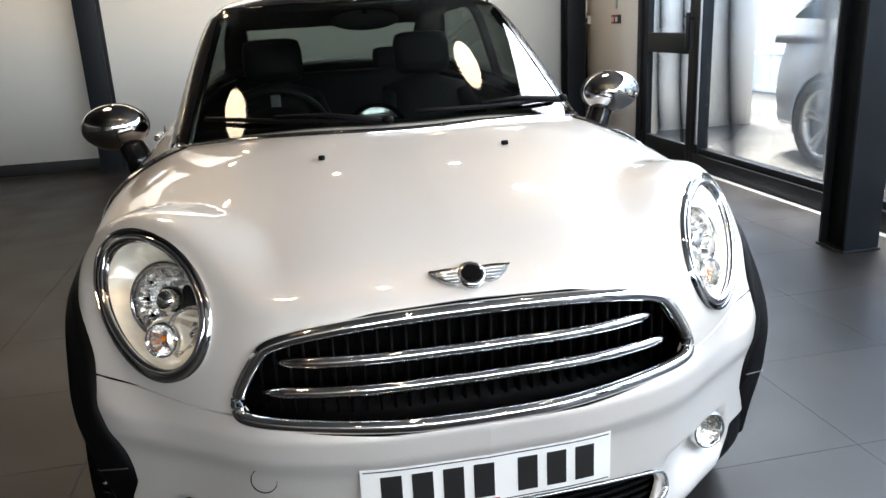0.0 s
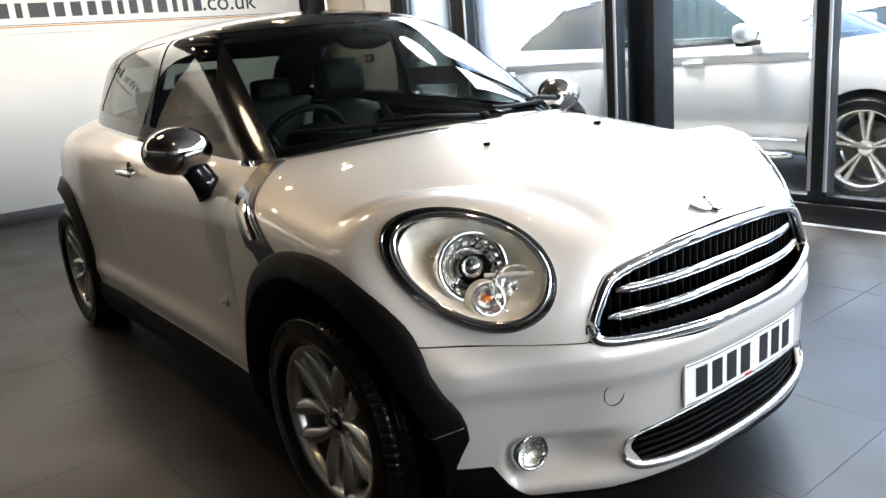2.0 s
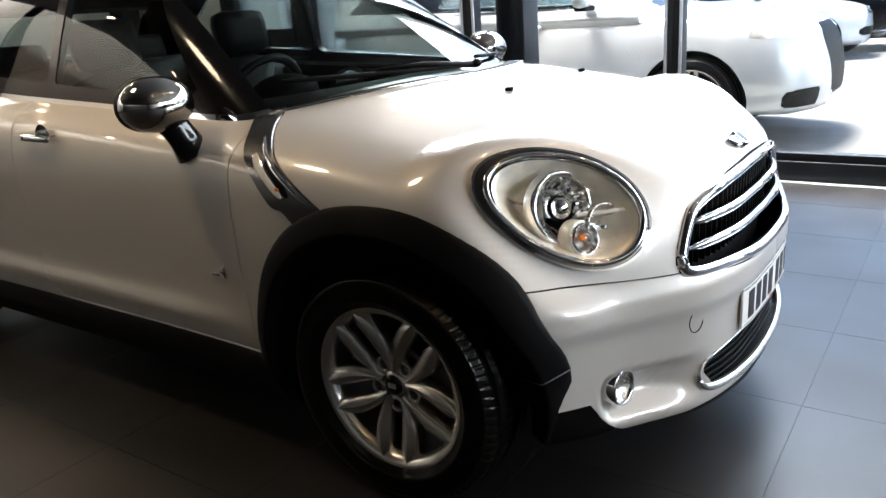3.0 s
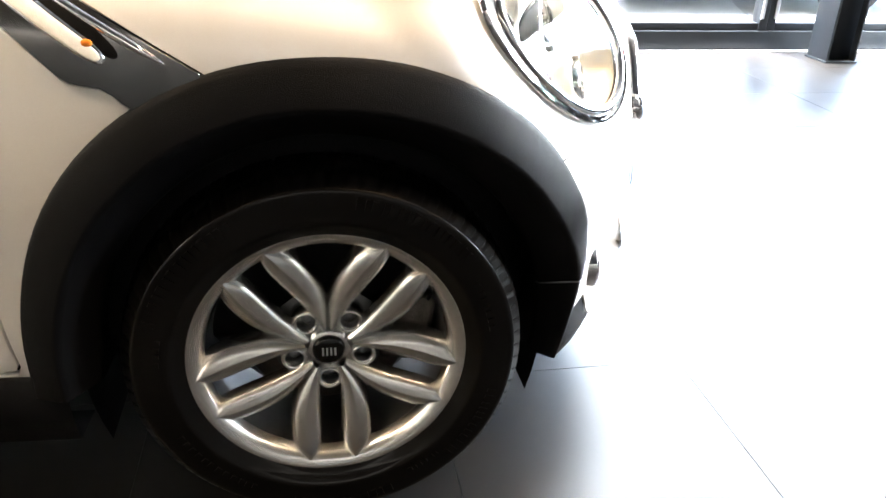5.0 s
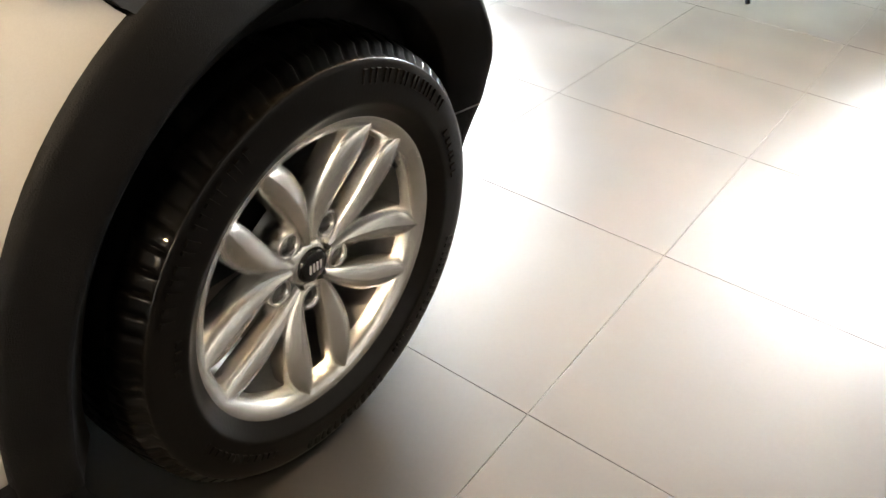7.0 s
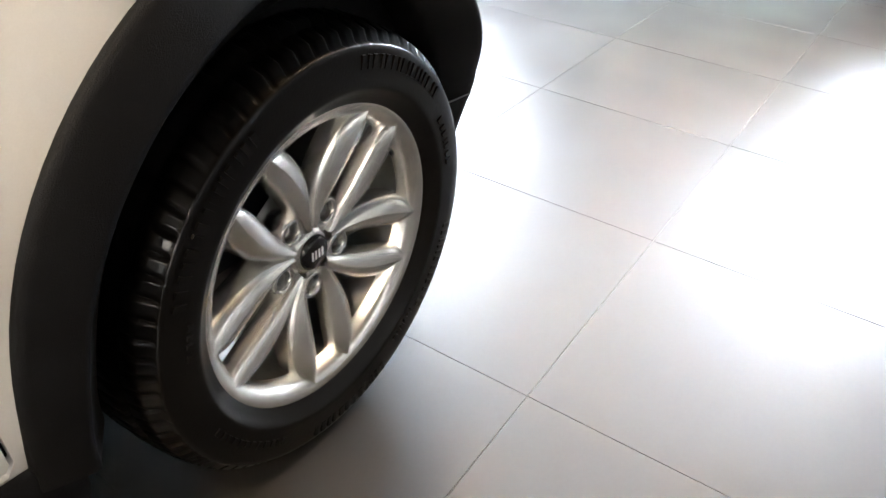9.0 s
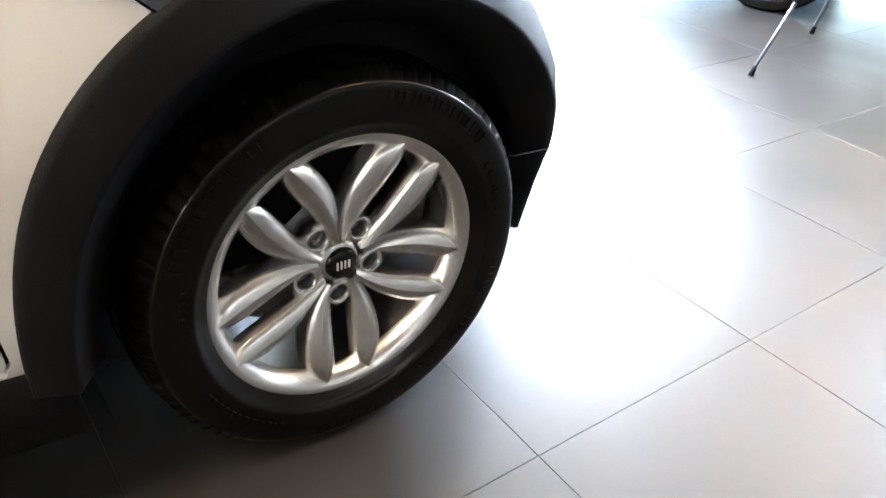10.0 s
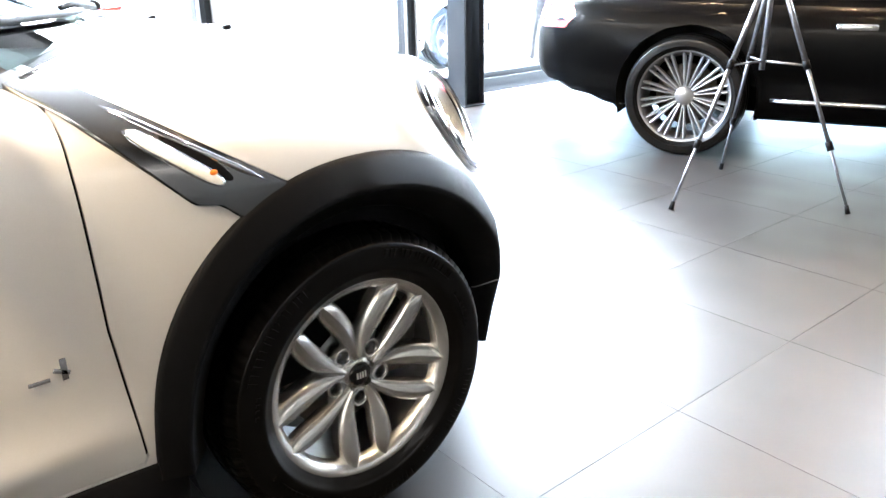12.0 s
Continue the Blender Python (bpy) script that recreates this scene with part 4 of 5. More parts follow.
    part("corner_ring", lathe([(.034, -.004), (.036, .008), (.039, .009), (.041, -.004)], 28, tb), CHROME, lampo)
    # fog lamp in the lower bumper
    fx = s * .600
    fy = surface_y(body_field, fx, .335)
    fr = Matrix.Translation((fx, fy + .014, .335)) @ Vector((s * .18, -1, .05)).to_track_quat("Z", "Y").to_matrix().to_4x4()
    fg = part("fog_lamp", lathe([(.036, -.03), (.038, .006), (.043, .010), (.047, .004), (.048, -.03)], 32, fr), CHROME, bumper, "round chrome-rimmed fog lamp")
    part("fog_reflector", lathe([(0, -.02), (.02, -.016), (.037, .0)], 32, fr), REFLECTOR, fg)
    part("fog_lens", lathe([(0, .008), (.02, .007), (.037, .002)], 32, fr), LENS, fg)
    ty = surface_y(body_field, s * .445, .468)
    part("tow_cap", lathe([(.0258, -.0012), (.0262, .0008), (.0272, .0008), (.0276, -.0012)], 40, Matrix.Translation((s * .445, ty - .003, .468)) @ Vector((s * .32, -1, .05)).to_track_quat("Z", "Y").to_matrix().to_4x4()), CLADDING, bumper) if s < 0 else None


headlamp(-1)
headlamp(1)

# number plate, with plain bars
def bent(x0, x1, z0, z1, off, thick, n=12):
    """A thin strip bent along the bumper."""
    own = bmesh.new()
    rings = []
    for x in np.linspace(x0, x1, n + 1):
        y = surface_y(body_field, x, .44) * .92 + surface_y(body_field, 0, .44) * .08 - off
        rings.append([own.verts.new(p) for p in ((x, y, z0), (x, y - thick, z0), (x, y - thick, z1), (x, y, z1))])
    for a, b in zip(rings, rings[1:]):
        for k in range(4):
            own.faces.new((a[k], a[(k + 1) % 4], b[(k + 1) % 4], b[k]))
    own.faces.new(rings[0][::-1])
    own.faces.new(rings[-1])
    bmesh.ops.recalc_face_normals(own, faces=own.faces)
    return own


pl = part("number_plate", bent(-.26, .26, .3845, .4955, .004, .006), PLATE, bumper, "white number plate with black bars", False)
for z in (.3885, .4895):
    part("plate_border", bent(-.255, .255, z, z + .002, .0095, .0015), INK, pl, smooth=False)
for x in (-.222, -.160, -.098, -.036, .055, .117, .179):
    part("plate_bar", bent(x, x + .042, .402, .478, .0095, .0015, 2), INK, pl, smooth=False)
part("plate_mark", bent(-.016, .016, .391, .396, .0095, .0015, 2), RED_PLASTIC, pl, smooth=False)
part("plate_plinth", bent(-.22, .22, .395, .485, -.03, .033), DARK, pl, smooth=False)

# bonnet badge: a disc with wings
bz = .838
by = -.627
bx_n = Vector((0, -.62, .78)).to_track_quat("Z", "Y").to_matrix().to_4x4()
bz = surface_z(body_field, 0, by)
bmx = Matrix.Translation((0, by - .004, bz + .006)) @ bx_n
bdg = part("bonnet_badge", lathe([(0, .007), (.020, .006), (.024, .009), (.029, .006), (.030, -.004)], 32, bmx), CHROME, car, "chrome winged bonnet badge")
part("badge_centre", lathe([(0, .0085), (.021, .0075)], 32, bmx), GLOSS_BLACK, bdg)
for s in (-1, 1):
    for k in range(4):
        part("wing_bar", box(.052 - .009 * k, .0045, .005, bmx @ pose(s * (.052 - .004 * k), .011 - .0075 * k, .003, 0, s * 4, 0), .001), CHROME, bdg)
for s in (-1, 1):
    plate = bmesh.new()
    wing = [(.022, .018), (.050, .019), (.084, .0165), (.076, .006), (.066, -.004), (.054, -.013), (.036, -.018), (.022, -.014)]
    low, high = ([plate.verts.new(bmx @ Vector((s * a, b, h))) for a, b in wing] for h in (-.006, .0035))
    plate.faces.new(high)
    for i in range(8):
        plate.faces.new((low[i], low[(i + 1) % 8], high[(i + 1) % 8], high[i]))
    bmesh.ops.recalc_face_normals(plate, faces=plate.faces)
    part("wing_plate", plate, DARK_CHROME, bdg, smooth=False)
for s in (-1, 1):
    nz = surface_z(body_field, s * .245, -.05)
    part("washer_jet", box(.016, .022, .012, pose(s * .245, -.05, nz + .005, -8, 0, 0), .004), DARK, car)

# mirrors
for s in (-1, 1):
    mc = pose(s * .880, .70, 1.035, 0, 0, s * 6)
    shellm = ball(.108, .085, .076, mc)
    geom = shellm.verts[:] + shellm.edges[:] + shellm.faces[:]
    bmesh.ops.bisect_plane(shellm, geom=geom, plane_co=(0, .735, 0), plane_no=(0, 1, 0), clear_outer=True)
    mir = part("mirror_cap", shellm, MIRROR_CHROME, car, "chrome door mirror cap")
    part("mirror_rim", lathe([(.085, 0), (.100, .004), (.108, -.004), (.106, -.02)], 40, Matrix.Translation((s * .880, .740, 1.035)) @ pose(0, 0, 0, -90, 0, 0) @ Matrix.Diagonal((.98, .70, 1, 1))), CLADDING, mir)
    part("mirror_glass", lathe([(0, 0), (.102, 0)], 40, Matrix.Translation((s * .880, .737, 1.035)) @ pose(0, 0, 0, -90, 0, 0) @ Matrix.Diagonal((.98, .70, 1, 1))), material("mirror glass", (.85, .86, .86), .02, 1.0, spread=0), mir)
    part("mirror_stalk", tube([(s * .855, .705, 1.00), (s * .835, .695, .965), (s * .818, .685, .93), (s * .80, .675, .885)], [.046, .042, .044, .052], 16), GLOSS_BLACK, mir)

# wipers
for xa, xb, oa, ob in ((.60, .06, .020, .050), (-.03, -.57, .022, .045)):
    pts = []
    for u in np.linspace(0, 1, 16):
        x = xa + (xb - xa) * u
        y = .20 + .85 * x * x + oa + (ob - oa) * u
        pts.append((x, y, surface_z(cabin_field, x, y) + .012))
    w = part("wiper_blade", tube(pts, .007, 8), DARK, car, "black windscreen wiper")
    q0, q1 = Vector(pts[1]), Vector(pts[9])
    part("wiper_arm", tube([q0 + Vector((.03, -.04, .0)), (q0 + q1) / 2 + Vector((0, -.01, .016)), q1 + Vector((0, 0, .012))], [.011, .008, .005], 8), DARK, w)
    part("arm_cap", ball(.018, .018, .014, Matrix.Translation(q0 + Vector((.03, -.04, .004)))), DARK, w)
cowl = grid_mesh(lambda u, v: ((u - .5) * 1.30, .165 + .85 * ((u - .5) * 1.3) ** 2 + (-.035 + .05 * v), max(.9, surface_z(body_field, (u - .5) * 1.3, .165 + .85 * ((u - .5) * 1.3) ** 2 - .03) + .003 + .004 * v)), 40, 2)
part("cowl_panel", cowl, DARK, car)
strip = [(x, .128 + .85 * x * x, surface_z(body_field, x, .128 + .85 * x * x) + .004) for x in np.linspace(-.66, .66, 41)]
part("cowl_strip", tube(strip, .006, 8), CHROME, car, "thin chrome strip at the bonnet edge")


# cabin
def seat(x, y, parent):
    st = part("front_seat", box(.48, .50, .14, pose(x, y, .52, 6, 0, 0), .05), LEATHER, parent, "grey leather front seat")
    b = bmesh.new()
    part("seat_back", grid_mesh(lambda u, v: (x + .25 * math.cos(2 * math.pi * u) * (1 - .22 * v * v) * (1 if v < 1 else 0), y + .28 + .20 * v + .075 * math.sin(2 * math.pi * u) * (1 if v < 1 else 0), .50 + .58 * v + (0 if v < 1 else .01)), 32, 12, b), LEATHER, st)
    part("headrest", box(.27, .12, .20, pose(x, y + .49, 1.175, -8, 0, 0), .055), LEATHER, st)
    for k in (-1, 1):
        part("headrest_post", tube([(x + k * .05, y + .475, 1.05), (x + k * .05, y + .49, 1.16)], .006, 8), CHROME, st)
    for k in (-1, 1):
        part("bolster", tube([(x + k * .22, y + .22, .62), (x + k * .225, y + .30, .82), (x + k * .18, y + .40, 1.0)], [.05, .055, .035], 12), LEATHER, st)


seat(-.35, 1.22, car)
seat(.35, 1.22, car)
dash = part("dashboard", grid_mesh(lambda u, v: ((u - .5) * 1.28, .36 + .40 * v + .50 * ((u - .5) * 1.28) ** 2 * (1 - v), .955 + .05 * math.sin(math.pi * v) - .28 * max(0, v - .8) / .2), 24, 10), DARK, car, "black dashboard")
part("instrument_hood", ball(.13, .09, .06, pose(-.35, .74, 1.0)), DARK, dash)
part("centre_dial", lathe([(0, 0), (.10, .0), (.115, .012), (.12, 0)], 32, Matrix.Translation((0, .775, .93)) @ pose(0, 0, 0, -80, 0, 0)), DARK_CHROME, dash)
sw = Matrix.Translation((-.35, .86, .945)) @ pose(0, 0, 0, -66, 0, 0)
stw = part("steering_wheel", lathe([(.165, 0), (.175, .013), (.188, .013), (.196, 0), (.188, -.013), (.175, -.013)], 48, sw, closed=True), LEATHER, car, "black leather steering wheel")
part("wheel_hub", lathe([(0, .03), (.05, .025), (.065, 0), (.06, -.03)], 32, sw), DARK, stw)
for a in (0, 180, 270):
    part("wheel_spoke", box(.13, .035, .012, sw @ pose(.11 * math.cos(radians(a)), .11 * math.sin(radians(a)), 0, 0, 0, a), .005), ALUMINIUM, stw)
im = part("interior_mirror", ball(.125, .022, .036, pose(0, .90, 1.335)), DARK, car)
part("mirror_stem", tube([(0, .89, 1.36), (0, .87, 1.41)], .01, 8), DARK, im)
part("rear_bench", box(1.12, .45, .16, pose(0, 2.05, .56, 5, 0, 0), .05), LEATHER, car)
part("rear_backrest", box(1.14, .16, .56, pose(0, 2.36, .80, -16, 0, 0), .05), LEATHER, car)
for s in (-1, 1):
    part("rear_headrest", box(.24, .09, .14, pose(s * .32, 2.43, 1.12, -12, 0, 0), .04), LEATHER, car)

# ---- wheels ----
def tyre_part(w, R, r, half, mat=RUBBER, tread=True, marks=True):
    """A tyre standing on z = 0 of the wheel's ground, axis along x, outer side at -x."""
    turn = pose(0, 0, 0, 0, -90, 0)
    prof = [(r - .006, -half * .80), (r + .004, -half * .93), (r + (R - r) * .35, -half * 1.04), (r + (R - r) * .7, -half * 1.0), (R - .022, -half * .93), (R - .010, -half * .84), (R - .004, -half * .62), (R - .0115, -half * .58), (R - .0115, -half * .50), (R - .002, -half * .46), (R, -half * .14), (R - .009, -half * .11), (R - .009, half * .11), (R, half * .14),
            (R - .002, half * .46), (R - .0115, half * .50), (R - .0115, half * .58), (R - .004, half * .62), (R - .010, half * .84), (R - .022, half * .93),
            (r + (R - r) * .765, half * .985), (r + (R - r) * .74, half * 1.012), (r + (R - r) * .68, half * 1.018), (r + (R - r) * .5, half * 1.05), (r + (R - r) * .28, half * 1.03), (r + (R - r) * .22, half * 1.038), (r + (R - r) * .17, half * 1.02), (r + .012, half * .975), (r + .004, half * .93), (r - .006, half * .86)]
    n = 624 if tread else 72
    own = lathe(prof, n)
    if tread:
        own.verts.ensure_lookup_table()
        for row, lag in ((4, 0), (5, 1), (6, 2), (9, 1), (10, 3), (13, 2), (14, 0), (17, 3), (18, 2), (19, 1)):
            for i in range(n):
                if (i + lag) % 8 == 0:
                    v = own.verts[row * n + i]
                    f = 1 - (.0085 if row in (5, 6, 17, 18) else .005) / R
                    v.co.x *= f
                    v.co.y *= f
    own.transform(turn)
    bm = own
    for v in bm.verts:
        if v.co.z < -R + .012:
            v.co.z = max(v.co.z, -WHEEL_Z - max(R - .3265, 0))
    t = part("tyre", bm, mat, w, "black road tyre")
    if tread:
        flags = [True] * len(t.data.polygons)
        t.data.polygons.foreach_set("use_smooth", flags)
    if marks:
        random.seed(7)
        for a0, a1, rad, hh in ((100, 140, .55, .018), (20, 62, .55, .018), (195, 225, .5, .014), (250, 285, .55, .016), (300, 335, .42, .010), (150, 172, .40, .010), (5, 16, .36, .008), (228, 240, .36, .008)):
            own = None
            a = a0
            while a < a1:
                st = random.uniform(1.5, 3.2)
                rr = r + (R - r) * rad
                own = box(.0035, hh, rr * radians(st) * .62, pose(0, 0, 0, a, 0, 0) @ pose(-half * 1.047, rr, 0), 0, own)
                a += st + .6
            part("sidewall_marking", own, mat, t, smooth=False, kind="stuff")
    return t


def twin_spoke_wheel(name_at, group_parent):
    """Five pairs of leaf-shaped spokes; axis along x, face towards -x."""
    w = part("wheel", lathe([(.194, -.095), (.188, -.02), (.192, .03), (.197, .058), (.2005, .073), (.2045, .080), (.2150, .0865), (.2235, .0905), (.2285, .0890), (.2300, .083), (.228, .074), (.222, .066), (.226, -.085), (.224, -.095)], 96, pose(0, 0, 0, 0, -90, 0)), ALLOY, group_parent, "silver alloy wheel with five twin spokes")
    w.matrix_basis = name_at
    tyre_part(w, .3265, .228, .104)
    # inner sleeve whose dark colour stands in for shade inside the rim
    part("barrel", lathe([(.1935, -.094), (.1875, -.02), (.1915, .03), (.1965, .058)], 96, pose(0, 0, 0, 0, -90, 0)), ALLOY_SHADED, w)
    width = spline([.03, .06, .10, .14, .175, .200, .2105], [.008, .0140, .0205, .0238, .0232, .0165, .0085])
    centre = spline([.03, .06, .10, .15, .21], [.017, .029, .0385, .0420, .0390])
    face = spline([.03, .06, .10, .15, .19, .2105], [.060, .064, .072, .080, .084, .084])
    for k in range(5):
        for sd in (-1, 1):
            ang = radians(54 + 72 * k)

            def at(half):
                def point(u, v):
                    r = .034 + .1765 * u
                    q = half * [-.12, .25, .6, .88, 1.0, 1.12][round(v * 5)] + .12 * half
                    drop = [0, .0022, .0058, .0105, .016, .042][round(v * 5)] * (1.0 if half > 0 else .75)
                    lat = sd * (float(centre(r)) + float(width(r)) * (q * .9 + .08))
                    y, z = -(r * math.cos(ang) - lat * math.sin(ang)), r * math.sin(ang) + lat * math.cos(ang)
                    return (-(float(face(r)) + .0015 - drop), y, z)
                return point
            bm = grid_mesh(at(1), 20, 5)
            bmesh.ops.recalc_face_normals(bm, faces=bm.faces)
            bm = grid_mesh(at(-1), 20, 5, bm)
            part("spoke", bm, ALLOY, w)
        a = radians(54 + 72 * k)
        bc = pose(0, -.060 * math.cos(a), .060 * math.sin(a), 0, -90, 0)
        boss = part("bolt_boss", lathe([(.0135, .020), (.0145, .050), (.0175, .058), (.0215, .054), (.024, .030), (.026, .0)], 28, bc), ALLOY, w)
        part("bolt_recess", lathe([(0, .024), (.014, .024)], 20, bc), DARK, boss)
        part("bolt", lathe([(0, .040), (.006, .040), (.0065, .036), (.0095, .036), (.0105, .024)], 6, bc), STEEL, boss)
        # web between the pair, shade put into its colour
        web = part("pair_web", grid_mesh(lambda u, v: (-(.018 + .016 * (1 - u)), -((.030 + .065 * u) * math.cos(a) - (v - .5) * .05 * math.sin(a)), (.030 + .065 * u) * math.sin(a) + (v - .5) * .05 * math.cos(a)), 4, 4), ALLOY_SHADED, w)
    part("hub_disc", lathe([(0, .058), (.028, .058), (.034, .054), (.040, .048), (.062, .020), (.07, -.02)], 48, pose(0, 0, 0, 0, -90, 0)), ALLOY, w)
    cap = part("hub_cap", lathe([(0, .0665), (.022, .0655), (.0265, .062), (.0275, .054)], 40, pose(0, 0, 0, 0, -90, 0)), GLOSS_BLACK, w, "black hub cap with a silver mark")
    for i in range(4):
        part("cap_bar", box(.0012, .0028, .014, pose(-.0668, -.010 + .0066 * i, .0)), ALUMINIUM, cap, smooth=False)
    dsc = part("brake_disc", lathe([(.06, -.012), (.085, -.010), (.142, -.010), (.147, -.014), (.147, -.03), (.06, -.03)], 64, pose(0, 0, 0, 0, -90, 0)), IRON, w, "worn grey brake disc")
    part("brake_caliper", box(.07, .085, .13, pose(.01, -.135, .01, 8, 0, 0), .012), IRON, w)
    part("valve", tube([(-.062, -.168, .098), (-.075, -.160, .094)], .0035, 8), DARK, w)
    return w


wh = twin_spoke_wheel(pose(-.7625, 0, WHEEL_Z), car)
for x, y, rz in ((-.748, AXLE, 0), (.7625, 0, 180), (.748, AXLE, 180)):
    o = copy_thing(wh, pose(x, y, WHEEL_Z, 0 if rz == 0 else 0, 0, rz))

# ---- other vehicles ----
def plain_wheel(parent, m, R, rim, half, spokes, twin, mat):
    w = part("wheel", lathe([(rim * .86, -.09), (rim * .85, .03), (rim * .93, half * .70), (rim * .985, half * .86), (rim, half * .82), (rim * .98, half * .6), (rim * .98, -.09)], 64, pose(0, 0, 0, 0, -90, 0)), mat, parent, "multi-spoke silver alloy wheel")
    w.matrix_basis = m
    tyre_part(w, R, rim, half, tread=False, marks=False)
    for k in range(spokes):
        for sd in ((-1, 1) if twin else (0,)):
            a = 360 * k / spokes + sd * twin
            bm = grid_mesh(lambda u, v: (-(half * (.50 + .22 * u) - (.03, .004, 0, .004, .03)[round(v * 4)]), (v - .5) * rim * (.07 + .03 * u) * (12 / max(spokes, 8)), rim * (.16 + .76 * u)), 5, 4)
            bm.transform(pose(0, 0, 0, a, 0, 0))
            bmesh.ops.recalc_face_normals(bm, faces=bm.faces)
            part("spoke", bm, mat, w)
    part("hub_cap", lathe([(0, half * .62), (rim * .12, half * .60), (rim * .2, half * .5), (rim * .24, half * .2)], 32, pose(0, 0, 0, 0, -90, 0)), mat, w)
    part("brake_disc", lathe([(rim * .2, -.01), (rim * .66, -.01), (rim * .66, -.03)], 40, pose(0, 0, 0, 0, -90, 0)), IRON, w)
    return w


def other_car(label, at, paint, P, group=""):
    """A parked car of the proportions P, nose towards -y, front axle at y = 0."""
    c = thing("parked_car", label, "car", group, at=at)
    wid = spline([P["nose"], P["nose"] + .35, .3, P["base"] - .2, P["tail"] - .4, P["tail"]], [P["w"] - .13, P["w"] - .03, P["w"], P["w"], P["w"] - .03, P["w"] - .14])
    top = spline(P["top"][0], P["top"][1])
    roof = spline(P["roof"][0], P["roof"][1])

    def body(x, y, z):
        s = np.abs(x)
        a = s - wid(y) + .35 * (z - .62) ** 2 + .02 * bump((z - .45) / .08)
        b = P["nose"] + .28 * (s / P["w"]) ** 2.6 + .5 * (z - .5) ** 2 - y
        d = y - P["tail"] + .22 * (s / P["w"]) ** 2.6 + .35 * (z - .55) ** 2
        t = z - top(y) + .10 * (s / P["w"]) ** 3
        return smax(smax(smax(smax(a, b, .10), d, .10), t, .07), P["low"] + P.get("rise", 0) * np.maximum(y - P["base"] - .32, 0) - z, .05)

    def cabin(x, y, z):
        s = np.abs(x)
        a = s - (P["w"] - .10) + P["lean"] * (z - P["belt"])
        t = z - roof(y) + .05 * (s / .6) ** 2
        ends = np.maximum(y - min(P["tail"] - .16, P["roof"][0][-1]), P["roof"][0][0] - y)
        return smax(smax(smax(a, t, .07), ends, .03), P["belt"] - .15 - z, .02)

    R, zc = P["R"], P["R"] - .008
    A = lambda r: (lambda x, y, z: np.maximum(np.minimum(disc(0, zc, r, r)(y, z), disc(P["base"], zc, r, r)(y, z)), .5 * P["w"] - np.abs(x)))
    S = skin(body, .2, P["base"], (P["belt"] + P["low"]) / 2, 60, 96, 24, 2.6)
    S = cut(without(S, A(R + .055)), lambda x, y, z: -cabin(x, y, z) - .02)
    win = polygon(P["win"], .02)
    door_lines = lambda x, y, z: np.maximum(np.minimum(np.abs(y - P["doors"][0]), np.abs(y - P["doors"][1])) - .004, np.maximum(z - P["belt"], P["low"] + .16 - z) * 1.0)
    panel("body", without(S, door_lines), paint, c, depth=.02)
    panel("inner_shell", skin(lambda x, y, z: np.maximum(body(x, y, z) + .02, -A(R + .05)(x, y, z)), .3, P["base"] - .4, (P["belt"] + P["low"]) / 2, 20, 40, 10, 2.6), DARK, c, depth=0)
    K = cut(skin(cabin, P["cab"][0], P["cab"][1], P["belt"] + .15, 40, 80, 20, 3.5), lambda x, y, z: -body(x, y, z) - .004)
    is_win = lambda x, y, z: np.maximum(win(y, z), .3 - np.abs(x))
    scr = lambda x, y, z: np.maximum(np.abs(x) - .56, np.maximum(z - roof(P["cab"][0] + .1) + .03, y - P["cab"][0] - .05))
    K2 = without(without(K, is_win), scr)
    panel("roof", K2, paint, c, depth=.02)
    panel("side_glass", cut(K, is_win), GLASS_DARK, c, -.004, 0)
    panel("windscreen", cut(K, scr), GLASS_DARK, c, -.004, 0)
    panel("cabin_lining", skin(lambda x, y, z: np.maximum(cabin(x, y, z) + .12, z - P["belt"] - .02), P["cab"][0] + .3, P["cab"][1] - .3, P["belt"] - .05, 12, 24, 6, 3), DARK, c, depth=0)
    for s in (-1, 1):
        rim = cut(cut(K, side(s)), lambda x, y, z: np.maximum(np.maximum(win(y, z) - .022, -win(y, z)), .3 - np.abs(x)))
        panel("window_trim", rim, CHROME if P.get("chrome") else FRAME, c, .004, .01)
        px = s * (surface_x(body, P["doors"][0] + .2, P["low"] + .12) + .004)
        part("sill_trim", tube([(s * (surface_x(body, y, P["low"] + .14) + .01), y, P["low"] + .14) for y in np.linspace(R + .12, P["base"] - R - .12, 8)], .014, 8), CHROME, c, "bright sill strip")
        if P.get("step"):
            step = [(s * (P["w"] - .05 + .07 * min(1, 8 * q, 8 * (1 - q))), R + .16 + (P["base"] - 2 * R - .32) * q, P["low"] + .015) for q in np.linspace(0, 1, 25)]
            part("side_step", tube(step, .030, 12), SATIN, c, "polished tubular side step")
        for y in P["doors"]:
            hx = s * (surface_x(body, y - .25, P["belt"] - .14) + .02)
            part("door_handle", box(.03, .20, .035, pose(hx, y - .16, P["belt"] - .14), .012), CHROME if P.get("chrome") else paint, c)
        for y in (0, P["base"]):
            plain_wheel(c, pose(s * (P["w"] - .115), y, zc, 0, 0, 0 if s < 0 else 180), R, P["rim"], .13, P["spokes"], P["twin"], P.get("alloy", ALLOY_GREY))
            own = grid_mesh(lambda u, v: (s * (P["w"] - .42 + .40 * v), y - (R + .05) * math.cos(math.pi * (-.1 + 1.2 * u)), zc + (R + .05) * math.sin(math.pi * (-.1 + 1.2 * u))), 24, 2)
            part("arch_liner", own, LINER, c)
            lipm = cut(cut(S, side(s)), lambda x, yy, z: np.maximum(disc(y, zc, R + .075, R + .075)(yy, z), .5 * P["w"] - np.abs(x)))
